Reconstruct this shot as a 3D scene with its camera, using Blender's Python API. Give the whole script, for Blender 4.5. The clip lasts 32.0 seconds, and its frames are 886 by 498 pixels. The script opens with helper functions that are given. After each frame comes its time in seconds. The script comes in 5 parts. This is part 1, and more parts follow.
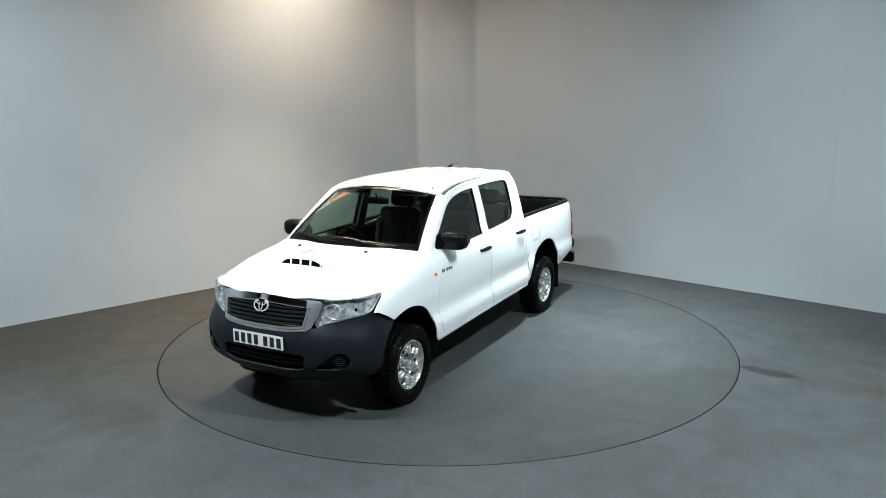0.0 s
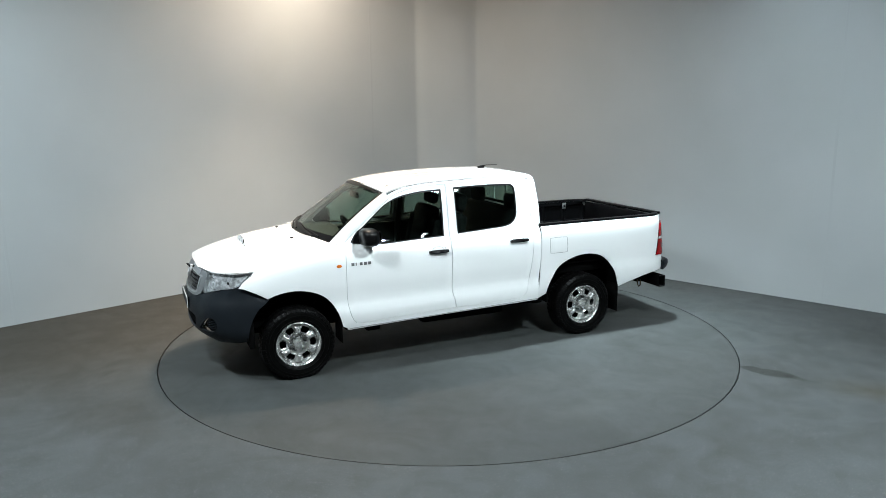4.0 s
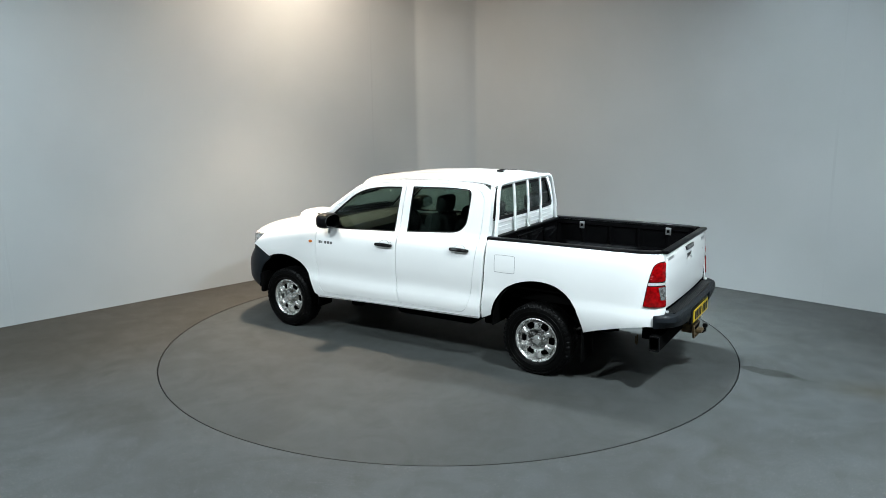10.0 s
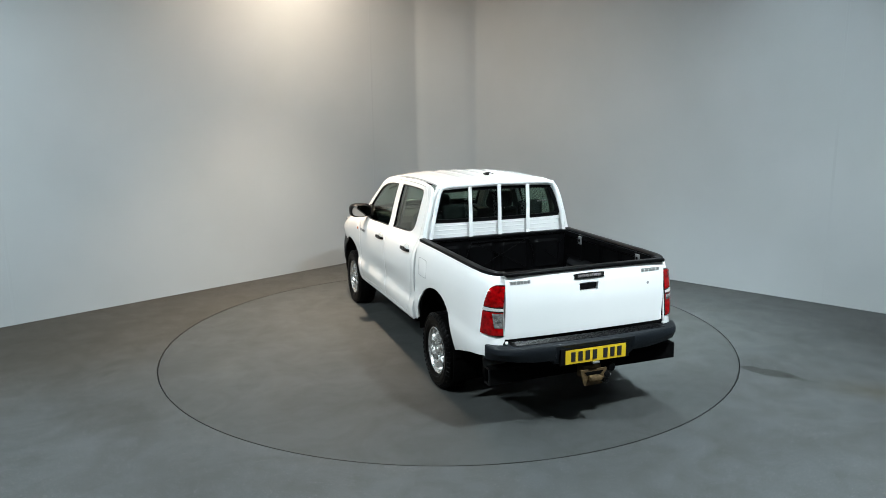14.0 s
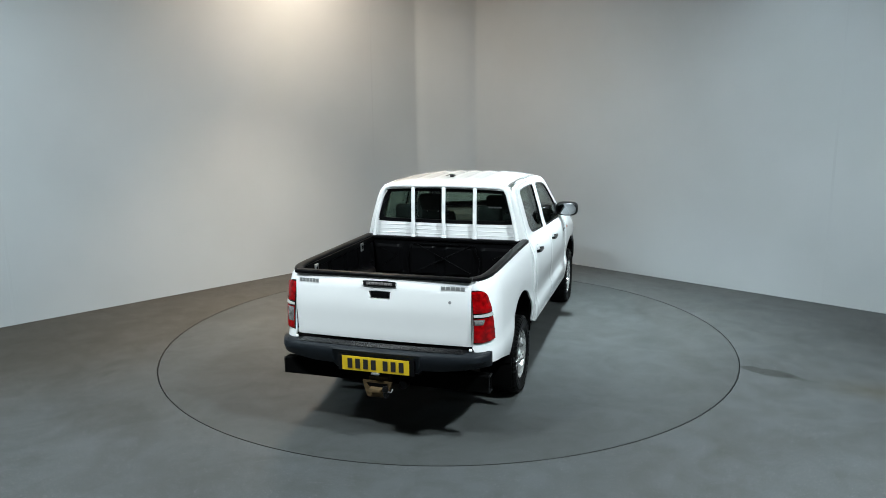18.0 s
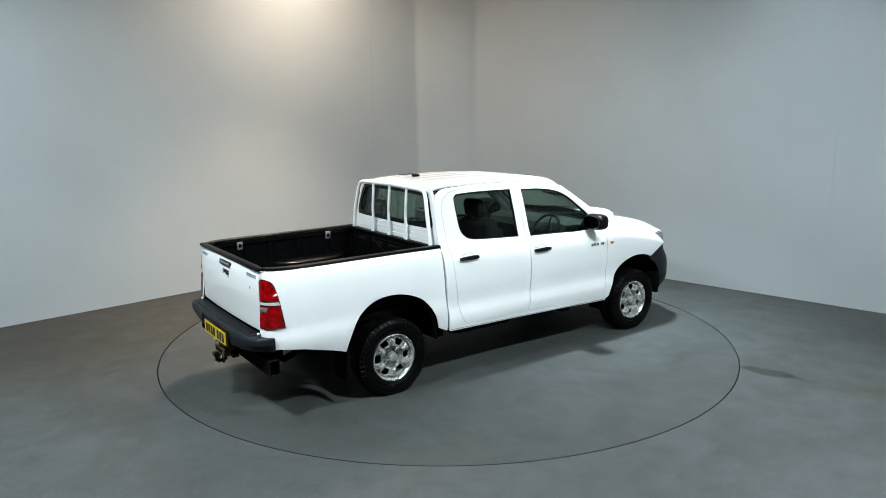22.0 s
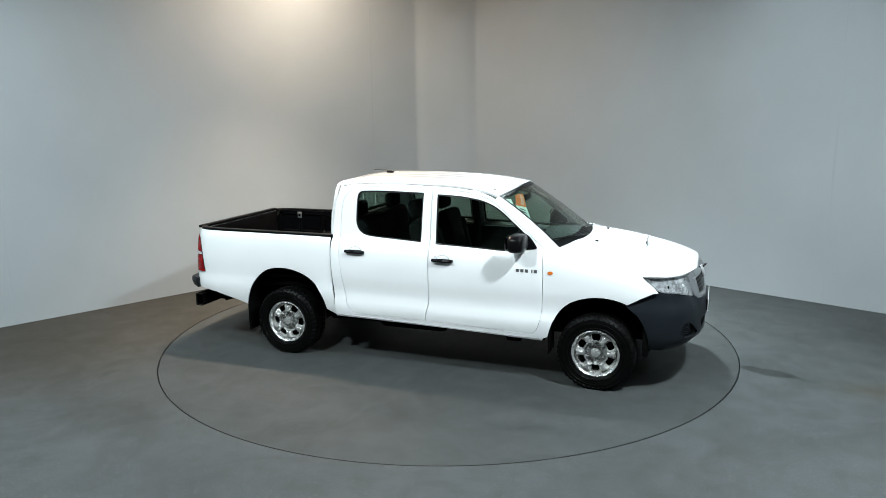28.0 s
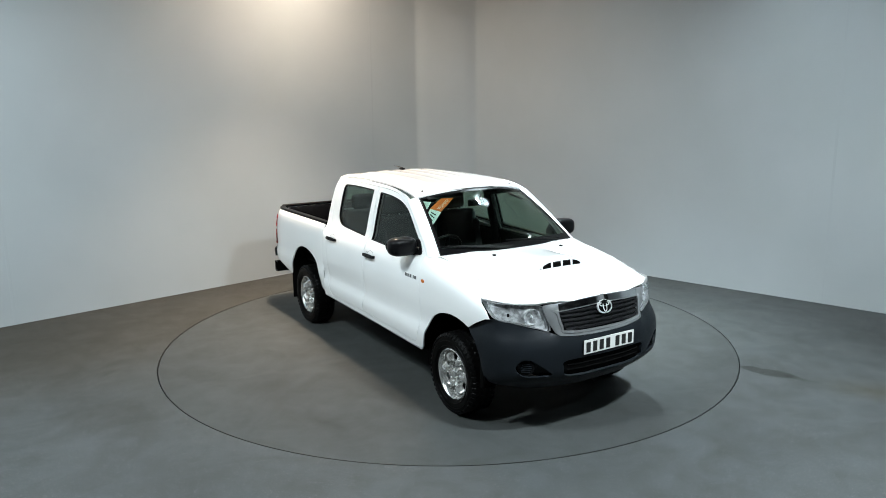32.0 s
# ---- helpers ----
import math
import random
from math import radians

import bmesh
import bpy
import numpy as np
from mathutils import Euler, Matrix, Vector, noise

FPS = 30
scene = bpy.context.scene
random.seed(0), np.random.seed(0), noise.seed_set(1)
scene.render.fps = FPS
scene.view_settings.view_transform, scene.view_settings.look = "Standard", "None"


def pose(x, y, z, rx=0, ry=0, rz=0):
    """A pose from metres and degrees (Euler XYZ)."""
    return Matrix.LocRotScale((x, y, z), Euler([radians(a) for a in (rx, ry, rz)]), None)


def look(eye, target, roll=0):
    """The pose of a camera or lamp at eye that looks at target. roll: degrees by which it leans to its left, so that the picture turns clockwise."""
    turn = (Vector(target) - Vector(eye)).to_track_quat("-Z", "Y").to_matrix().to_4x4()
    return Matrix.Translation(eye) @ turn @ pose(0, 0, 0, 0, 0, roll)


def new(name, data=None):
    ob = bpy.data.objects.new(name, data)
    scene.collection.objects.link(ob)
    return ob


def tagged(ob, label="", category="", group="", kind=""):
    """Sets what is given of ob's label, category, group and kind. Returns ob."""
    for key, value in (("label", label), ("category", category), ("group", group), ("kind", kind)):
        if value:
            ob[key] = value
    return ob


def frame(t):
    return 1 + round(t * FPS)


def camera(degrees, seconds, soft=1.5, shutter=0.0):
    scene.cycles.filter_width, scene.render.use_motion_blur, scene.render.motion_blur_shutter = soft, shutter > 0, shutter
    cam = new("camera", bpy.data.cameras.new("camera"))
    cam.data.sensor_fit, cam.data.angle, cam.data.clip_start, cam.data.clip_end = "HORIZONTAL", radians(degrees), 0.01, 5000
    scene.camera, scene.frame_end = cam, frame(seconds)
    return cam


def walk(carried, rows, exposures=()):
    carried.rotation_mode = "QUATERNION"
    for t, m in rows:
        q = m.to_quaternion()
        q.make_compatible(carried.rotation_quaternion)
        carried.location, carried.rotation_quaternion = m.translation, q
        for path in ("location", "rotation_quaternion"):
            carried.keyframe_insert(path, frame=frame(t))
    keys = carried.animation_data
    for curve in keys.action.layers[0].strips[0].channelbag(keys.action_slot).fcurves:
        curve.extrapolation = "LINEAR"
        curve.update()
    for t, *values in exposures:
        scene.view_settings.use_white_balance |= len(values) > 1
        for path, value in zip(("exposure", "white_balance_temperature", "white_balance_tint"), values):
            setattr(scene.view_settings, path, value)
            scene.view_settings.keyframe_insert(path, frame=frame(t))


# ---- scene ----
cam = camera(62.92, 32.0, soft=0.9)
EYE = (-0.038, -7.570, 2.434)
AIM = (-0.038, -7.570 + math.cos(radians(11.106)), 2.434 - math.sin(radians(11.106)))
walk(cam, [(0.0, look(EYE, AIM, -0.72)), (32.0, look(EYE, AIM, -0.72))],
     exposures=[(0.0, -0.06, 6500, 10), (32.0, -0.06, 6500, 10)])

# turntable: heading of the truck in degrees, and the turning axis in the truck's own plan
HEAD0, RATE = 241.03, -9.3446
AXIS = Vector((-0.2085, 0.2303, 0.0))

# ---- world and lamps ----
world = bpy.data.worlds.new("world")
world.use_nodes = True
world.node_tree.nodes["Background"].inputs[0].default_value = (0.02, 0.02, 0.022, 1)
world.node_tree.nodes["Background"].inputs[1].default_value = 0.3
scene.world = world

COOL, MID, PALE, WARM = (0.80, 0.965, 1.03), (0.845, 0.97, 1.015), (0.865, 0.975, 1.01), (1.0, 0.80, 0.61)
# round high-bay lamps, some added as fill: x, y, height, radius, depth of the hood, glow, colour
CEIL = 5.4
LAMPS = [(2.8, -4.3, 5.1, 0.20, 0.03, 1520, MID), (-2.8, -4.3, 5.1, 0.20, 0.03, 1000, PALE),
         # first lamp here: unseen fill added to lift the upper left wall
         (-4.7, -2.4, 5.0, 0.30, 0.03, 230, COOL), (5.4, -5.0, 5.0, 0.30, 0.03, 60, COOL), (-1.40, 2.40, 5.05, 0.36, 0.03, 115, WARM),
         (-1.35, 1.10, 5.1, 0.19, 0.43, 2100, WARM), (1.60, 0.45, 5.1, 0.21, 0.60, 2350, COOL), (3.7, 0.7, 4.9, 0.13, 0.20, 160, COOL),
         # unseen hooded spot, added to brighten the floor at the right
         (3.6, -3.5, 5.1, 0.14, 0.34, 900, COOL)]

# ---- small tools: every shape is a pair (points, faces) ----
from mathutils.geometry import delaunay_2d_cdt


def spline(pts):
    """A smooth curve y(x) through points, without overshoot."""
    pts = sorted(pts)
    x, y = np.array([p[0] for p in pts], float), np.array([p[1] for p in pts], float)
    h, d = np.diff(x), np.diff(y) / np.diff(x)
    m = np.zeros(len(x))
    m[0], m[-1] = d[0], d[-1]
    for i in range(1, len(x) - 1):
        if d[i - 1] * d[i] > 0:
            w1, w2 = 2 * h[i] + h[i - 1], h[i] + 2 * h[i - 1]
            m[i] = (w1 + w2) / (w1 / d[i - 1] + w2 / d[i])

    def f(q):
        q = min(max(q, x[0]), x[-1])
        i = min(max(int(np.searchsorted(x, q)) - 1, 0), len(h) - 1)
        s = (q - x[i]) / h[i]
        return float((1 + 2 * s) * (1 - s) ** 2 * y[i] + s * (1 - s) ** 2 * h[i] * m[i]
                     + s * s * (3 - 2 * s) * y[i + 1] + s * s * (s - 1) * h[i] * m[i + 1])
    return f


def smooth_loop(pts, n=4, closed=True):
    """Catmull-Rom through points; a point given with a third value is kept as a corner."""
    out, k = [], len(pts)
    for i in range(k if closed else k - 1):
        p1, p2 = pts[i], pts[(i + 1) % k]
        p0 = pts[i - 1] if (closed or i > 0) else p1
        p3 = pts[(i + 2) % k] if (closed or i + 2 < k) else p2
        if len(p1) > 2:
            p0 = p1
        if len(p2) > 2:
            p3 = p2
        straight = len(p1) > 2 and len(p2) > 2
        for j in range(1 if straight else n):
            t = j / n
            c = []
            for a in (0, 1):
                c.append(0.5 * (2 * p1[a] + (p2[a] - p0[a]) * t + (2 * p0[a] - 5 * p1[a] + 4 * p2[a] - p3[a]) * t * t
                                + (3 * p1[a] - p0[a] - 3 * p2[a] + p3[a]) * t ** 3))
            out.append(tuple(c))
    if not closed:
        out.append(tuple(pts[-1][:2]))
    return out


def inside(p, poly):
    r, j = False, len(poly) - 1
    for i in range(len(poly)):
        (xi, yi), (xj, yj) = poly[i], poly[j]
        if (yi > p[1]) != (yj > p[1]) and p[0] < (xj - xi) * (p[1] - yi) / (yj - yi) + xi:
            r = not r
        j = i
    return r


def dense(poly, step):
    out = []
    for i, a in enumerate(poly):
        b = poly[(i + 1) % len(poly)]
        n = max(1, int(math.hypot(b[0] - a[0], b[1] - a[1]) / step + 0.5))
        out += [(a[0] + (b[0] - a[0]) * j / n, a[1] + (b[1] - a[1]) * j / n) for j in range(n)]
    return out


def area2(poly):
    return sum(a[0] * b[1] - b[0] * a[1] for a, b in zip(poly, poly[1:] + poly[:1]))


def inset(poly, d):
    """Move a loop inwards by d (outwards for a negative d)."""
    s = 1 if area2(poly) > 0 else -1
    out, n = [], len(poly)
    for i in range(n):
        a, b, c = Vector(poly[i - 1]), Vector(poly[i]), Vector(poly[(i + 1) % n])
        e, f = (b - a), (c - b)
        if e.length < 1e-6 or f.length < 1e-6:
            out.append(tuple(b))
            continue
        e.normalize(), f.normalize()
        k = Vector((-(e.y + f.y), e.x + f.x))
        q = max(0.35, 0.5 * k.length)
        if k.length > 1e-6:
            b = b + k.normalized() * (s * d / q)
        out.append(tuple(b))
    return out


def panel(loop, holes, fn, thick=0.012, step=0.06, lift=0.0, centre=None, rim=0.0025):
    """A shell cut from the surface fn(u, v) along a loop in (u, v), with holes, real thickness and a softened rim."""
    loops = [dense(list(loop), step)] + [dense(list(q), step) for q in holes]
    if area2(loops[0]) < 0:
        loops[0].reverse()
    co, edges = [], []
    for q in loops:
        k = len(co)
        co += [Vector(p) for p in q]
        edges += [(k + i, k + (i + 1) % len(q)) for i in range(len(q))]
    nb = len(co)
    us, vs = [p.x for p in co], [p.y for p in co]
    B = np.array([tuple(p) for p in co])
    u = min(us) + step * 0.5
    while u < max(us):
        v = min(vs) + step * 0.5
        while v < max(vs):
            if np.min((B[:, 0] - u) ** 2 + (B[:, 1] - v) ** 2) > (0.45 * step) ** 2 and inside((u, v), loops[0]) \
                    and not any(inside((u, v), q) for q in loops[1:]):
                co.append(Vector((u, v)))
            v += step
        u += step
    vo, _, fo, *_ = delaunay_2d_cdt(co, edges, [], 0, 1e-6)
    keep = []
    for f in fo:
        m = ((vo[f[0]].x + vo[f[1]].x + vo[f[2]].x) / 3, (vo[f[0]].y + vo[f[1]].y + vo[f[2]].y) / 3)
        if inside(m, loops[0]) and not any(inside(m, q) for q in loops[1:]):
            keep.append(tuple(f))
    fo = keep
    used = sorted({i for f in fo for i in f})
    at = {i: k for k, i in enumerate(used)}
    vo, fo = [vo[i] for i in used], [tuple(at[i] for i in f) for f in fo]
    # points and outward normals
    P, N = [], []
    e = 1e-3
    for q in vo:
        p = fn(q.x, q.y)
        n = (fn(q.x + e, q.y) - fn(q.x - e, q.y)).cross(fn(q.x, q.y + e) - fn(q.x, q.y - e))
        P.append(p)
        N.append(n.normalized())
    mid = sum(P, Vector()) / len(P)
    c = centre if centre is not None else Vector((mid.x * 0.75, mid.y * 0.2, 0.75))
    sgn = 1 if sum((p - c).dot(n) for p, n in zip(P, N)) > 0 else -1
    count = {}
    for f in fo:
        for a, b in zip(f, f[1:] + f[:1]):
            count[(a, b)] = 1
    border = [(a, b) for a, b in count if (b, a) not in count]
    onrim = {a for a, b in border}
    m = len(vo)
    outer = [p + n * sgn * (lift - (rim if i in onrim else 0)) for i, (p, n) in enumerate(zip(P, N))]
    inner = [p + n * sgn * (lift - thick) for p, n in zip(P, N)]
    F = []
    for f in fo:
        F.append(tuple(f) if sgn > 0 else tuple(reversed(f)))
        F.append(tuple(i + m for i in (reversed(f) if sgn > 0 else f)))
    for a, b in border:
        q = (b, a, a + m, b + m)
        F.append(q if sgn > 0 else tuple(reversed(q)))
    return [tuple(p) for p in outer + inner], F


def patch(fn, nu, nv, thick=0.0, up=(0, 0, 1)):
    """A quad sheet fn(u, v), u and v in 0..1; with thickness it gets a back and rims."""
    V = [fn(i / nu, j / nv) for i in range(nu + 1) for j in range(nv + 1)]
    w = nv + 1
    F = [(i * w + j, (i + 1) * w + j, (i + 1) * w + j + 1, i * w + j + 1) for i in range(nu) for j in range(nv)]
    if thick:
        e, B = 1e-3, []
        up = Vector(up)
        sg = None
        for i in range(nu + 1):
            for j in range(nv + 1):
                u, v = min(max(i / nu, e), 1 - e), min(max(j / nv, e), 1 - e)
                n = (fn(u + e, v) - fn(u - e, v)).cross(fn(u, v + e) - fn(u, v - e)).normalized()
                if sg is None:
                    sg = 1 if n.dot(up) > 0 else -1
                B.append(fn(i / nu, j / nv) - n * sg * thick)
        m = len(V)
        if sg < 0:
            F = [tuple(reversed(f)) for f in F]
        F2 = [tuple(i + m for i in reversed(f)) for f in F]
        ring = [i * w for i in range(nu + 1)] + [nu * w + j for j in range(1, nv + 1)] \
            + [i * w + nv for i in range(nu - 1, -1, -1)] + [j for j in range(nv - 1, 0, -1)]
        R = [(a, b, b + m, a + m) for a, b in zip(ring, ring[1:] + ring[:1])]
        R = [tuple(reversed(f)) for f in R] if sg > 0 else R
        return [tuple(p) for p in V + B], F + F2 + R
    return [tuple(p) for p in V], F


def rbox(c, s, r=0.01, seg=2, rot=None):
    """A box with rounded edges: centre, sizes, radius."""
    bm = bmesh.new()
    bmesh.ops.create_cube(bm, size=1)
    for v in bm.verts:
        v.co = Vector((v.co.x * s[0], v.co.y * s[1], v.co.z * s[2]))
    r = min(r, 0.45 * min(s))
    bmesh.ops.bevel(bm, geom=bm.edges[:], offset=r, segments=seg, profile=0.5, affect="EDGES")
    if rot is not None:
        bm.transform(Euler([radians(a) for a in rot]).to_matrix().to_4x4())
    bm.transform(Matrix.Translation(c))
    bm.verts.index_update()
    g = [tuple(v.co) for v in bm.verts], [tuple(v.index for v in f.verts) for f in bm.faces]
    bm.free()
    return g


def tube(path, r, n=10, closed=False, flat=1.0):
    """A round bar along a path; r a number or one for each point."""
    pts = [Vector(p) for p in path]
    k = len(pts)
    rs = r if isinstance(r, (list, tuple)) else [r] * k
    V, F, side = [], [], None
    for i, p in enumerate(pts):
        a = pts[i - 1] if (closed or i) else p
        b = pts[(i + 1) % k] if (closed or i < k - 1) else p
        d = (b - a).normalized()
        if side is None:
            side = d.orthogonal().normalized()
        side = (side - d * side.dot(d)).normalized()
        s2 = d.cross(side)
        for j in range(n):
            q = 2 * math.pi * j / n
            V.append(tuple(p + side * math.cos(q) * rs[i] + s2 * math.sin(q) * rs[i] * flat))
    for i in range(k if closed else k - 1):
        o, o2 = i * n, ((i + 1) % k) * n
        F += [(o + j, o + (j + 1) % n, o2 + (j + 1) % n, o2 + j) for j in range(n)]
    if not closed:
        F += [tuple(reversed(range(n))), tuple((k - 1) * n + j for j in range(n))]
    return V, F


def revolve(profile, n=32, closed=False):
    """A body of revolution round the y axis from (radius, y) pairs."""
    V, F, k = [], [], len(profile)
    for i in range(n):
        a = 2 * math.pi * i / n
        V += [(r * math.cos(a), y, r * math.sin(a)) for r, y in profile]
    for i in range(n):
        o, o2 = i * k, ((i + 1) % n) * k
        F += [(o + j, o2 + j, o2 + (j + 1) % k, o + (j + 1) % k) for j in range(k if closed else k - 1)]
    return V, F


def prism(loop, fn, d0, d1):
    """A flat loop drawn out from depth d0 to d1: fn(u, v, d)."""
    n = len(loop)
    V = [tuple(fn(u, v, d0)) for u, v in loop] + [tuple(fn(u, v, d1)) for u, v in loop]
    F = [tuple(reversed(range(n))), tuple(range(n, 2 * n))]
    F += [(i, (i + 1) % n, n + (i + 1) % n, n + i) for i in range(n)]
    return V, F


def ribbon(loop, w, fn, thick, lift, step=0.05):
    """A band of width w laid along the inside of a loop."""
    return panel(loop, [inset(loop, w)], fn, thick, step, lift)


def join(*gs):
    V, F = [], []
    for v, f in gs:
        k = len(V)
        V += v
        F += [tuple(i + k for i in q) for q in f]
    return V, F


def mirror(g):
    return [(x, -y, z) for x, y, z in g[0]], [tuple(reversed(f)) for f in g[1]]


def moved(g, m):
    return [tuple(m @ Vector(v)) for v in g[0]], g[1]


def mesh_of(name, g, material, angle=35):
    me = bpy.data.meshes.new(name)
    me.from_pydata(g[0], [], g[1])
    bm = bmesh.new()
    bm.from_mesh(me)
    bmesh.ops.recalc_face_normals(bm, faces=bm.faces[:])
    bm.to_mesh(me)
    bm.free()
    me.materials.append(material)
    for p in me.polygons:
        p.use_smooth = True
    me.set_sharp_from_angle(angle=radians(angle))
    return me


def part(name, g, material, parent, label="", angle=35):
    """Link a shape as one mesh object under a thing or a part."""
    ob = new(name, mesh_of(name, g, material, angle))
    ob.parent = parent
    return tagged(ob, label)


def thing(name, g, material, label, category, kind="", group="", angle=35):
    ob = new(name, mesh_of(name, g, material, angle))
    return tagged(ob, label, category, group, kind)


def lettering(words):
    """Flat letters in the built-in font, scaled to fill 0..1 by 0..1."""
    cu = bpy.data.curves.new("letters", "FONT")
    cu.body = words
    cu.resolution_u = 2
    ob = bpy.data.objects.new("letters", cu)
    me = bpy.data.meshes.new_from_object(ob)
    V, F = [v.co.copy() for v in me.vertices], [tuple(p.vertices) for p in me.polygons]
    bpy.data.objects.remove(ob)
    bpy.data.meshes.remove(me)
    x0, x1, y0, y1 = min(v.x for v in V), max(v.x for v in V), min(v.y for v in V), max(v.y for v in V)
    return [((v.x - x0) / (x1 - x0), (v.y - y0) / (y1 - y0)) for v in V], F


# ---- materials ----
def mat(name, colour, rough=0.5, metal=0.0, vary=0.0, scale=6.0, bump=0.0, bscale=80.0, coat=0.0, rvary=0.0, colour2=None,
        spec=0.5, detail=4.0):
    m = bpy.data.materials.new(name)
    m.use_nodes = True
    nt = m.node_tree
    b = nt.nodes["Principled BSDF"]
    b.inputs["Base Color"].default_value = (*colour, 1)
    b.inputs["Roughness"].default_value = rough
    b.inputs["Metallic"].default_value = metal
    b.inputs["Coat Weight"].default_value = coat
    b.inputs["Coat Roughness"].default_value = 0.04
    b.inputs["Specular IOR Level"].default_value = spec
    co = nt.nodes.new("ShaderNodeTexCoord")
    if vary or rvary:
        n = nt.nodes.new("ShaderNodeTexNoise")
        n.inputs["Scale"].default_value, n.inputs["Detail"].default_value = scale, detail
        nt.links.new(co.outputs["Object"], n.inputs["Vector"])
        if vary:
            c2 = colour2 or tuple(c * (1 - vary) for c in colour)
            ramp = nt.nodes.new("ShaderNodeValToRGB")
            ramp.color_ramp.elements[0].position, ramp.color_ramp.elements[1].position = 0.35, 0.65
            ramp.color_ramp.elements[0].color, ramp.color_ramp.elements[1].color = (*c2, 1), (*colour, 1)
            nt.links.new(n.outputs["Fac"], ramp.inputs["Fac"])
            nt.links.new(ramp.outputs["Color"], b.inputs["Base Color"])
        if rvary:
            r = nt.nodes.new("ShaderNodeMapRange")
            r.inputs["To Min"].default_value, r.inputs["To Max"].default_value = rough - rvary, rough + rvary
            nt.links.new(n.outputs["Fac"], r.inputs["Value"])
            nt.links.new(r.outputs["Result"], b.inputs["Roughness"])
    if bump:
        n = nt.nodes.new("ShaderNodeTexNoise")
        n.inputs["Scale"].default_value, n.inputs["Detail"].default_value = bscale, 3
        k = nt.nodes.new("ShaderNodeBump")
        k.inputs["Strength"].default_value, k.inputs["Distance"].default_value = bump, 0.004
        nt.links.new(co.outputs["Object"], n.inputs["Vector"])
        nt.links.new(n.outputs["Fac"], k.inputs["Height"])
        nt.links.new(k.outputs["Normal"], b.inputs["Normal"])
    return m


def glow(name, colour, strength):
    m = bpy.data.materials.new(name)
    m.use_nodes = True
    nt = m.node_tree
    nt.nodes.remove(nt.nodes["Principled BSDF"])
    e = nt.nodes.new("ShaderNodeEmission")
    e.inputs[0].default_value, e.inputs[1].default_value = (*colour, 1), strength
    nt.links.new(e.outputs[0], nt.nodes["Material Output"].inputs[0])
    return m


def glass(name, tint, f0=0.04, rough=0.0):
    """Thin glass: clear with a tint, and a mirror gloss that grows at grazing angles."""
    m = bpy.data.materials.new(name)
    m.use_nodes = True
    nt = m.node_tree
    nt.nodes.remove(nt.nodes["Principled BSDF"])
    t, g = nt.nodes.new("ShaderNodeBsdfTransparent"), nt.nodes.new("ShaderNodeBsdfGlossy")
    f, mix = nt.nodes.new("ShaderNodeLayerWeight"), nt.nodes.new("ShaderNodeMixShader")
    pw, ml = nt.nodes.new("ShaderNodeMath"), nt.nodes.new("ShaderNodeMath")
    pw.operation, ml.operation = "POWER", "MULTIPLY_ADD"
    pw.inputs[1].default_value, ml.inputs[1].default_value, ml.inputs[2].default_value = 5.0, 0.96, f0
    t.inputs[0].default_value = (*tint, 1)
    g.inputs["Roughness"].default_value = rough
    f.inputs[0].default_value = 0.5
    nt.links.new(f.outputs["Facing"], pw.inputs[0])
    nt.links.new(pw.outputs[0], ml.inputs[0])
    nt.links.new(ml.outputs[0], mix.inputs[0])
    nt.links.new(t.outputs[0], mix.inputs[1])
    nt.links.new(g.outputs[0], mix.inputs[2])
    nt.links.new(mix.outputs[0], nt.nodes["Material Output"].inputs[0])
    return m


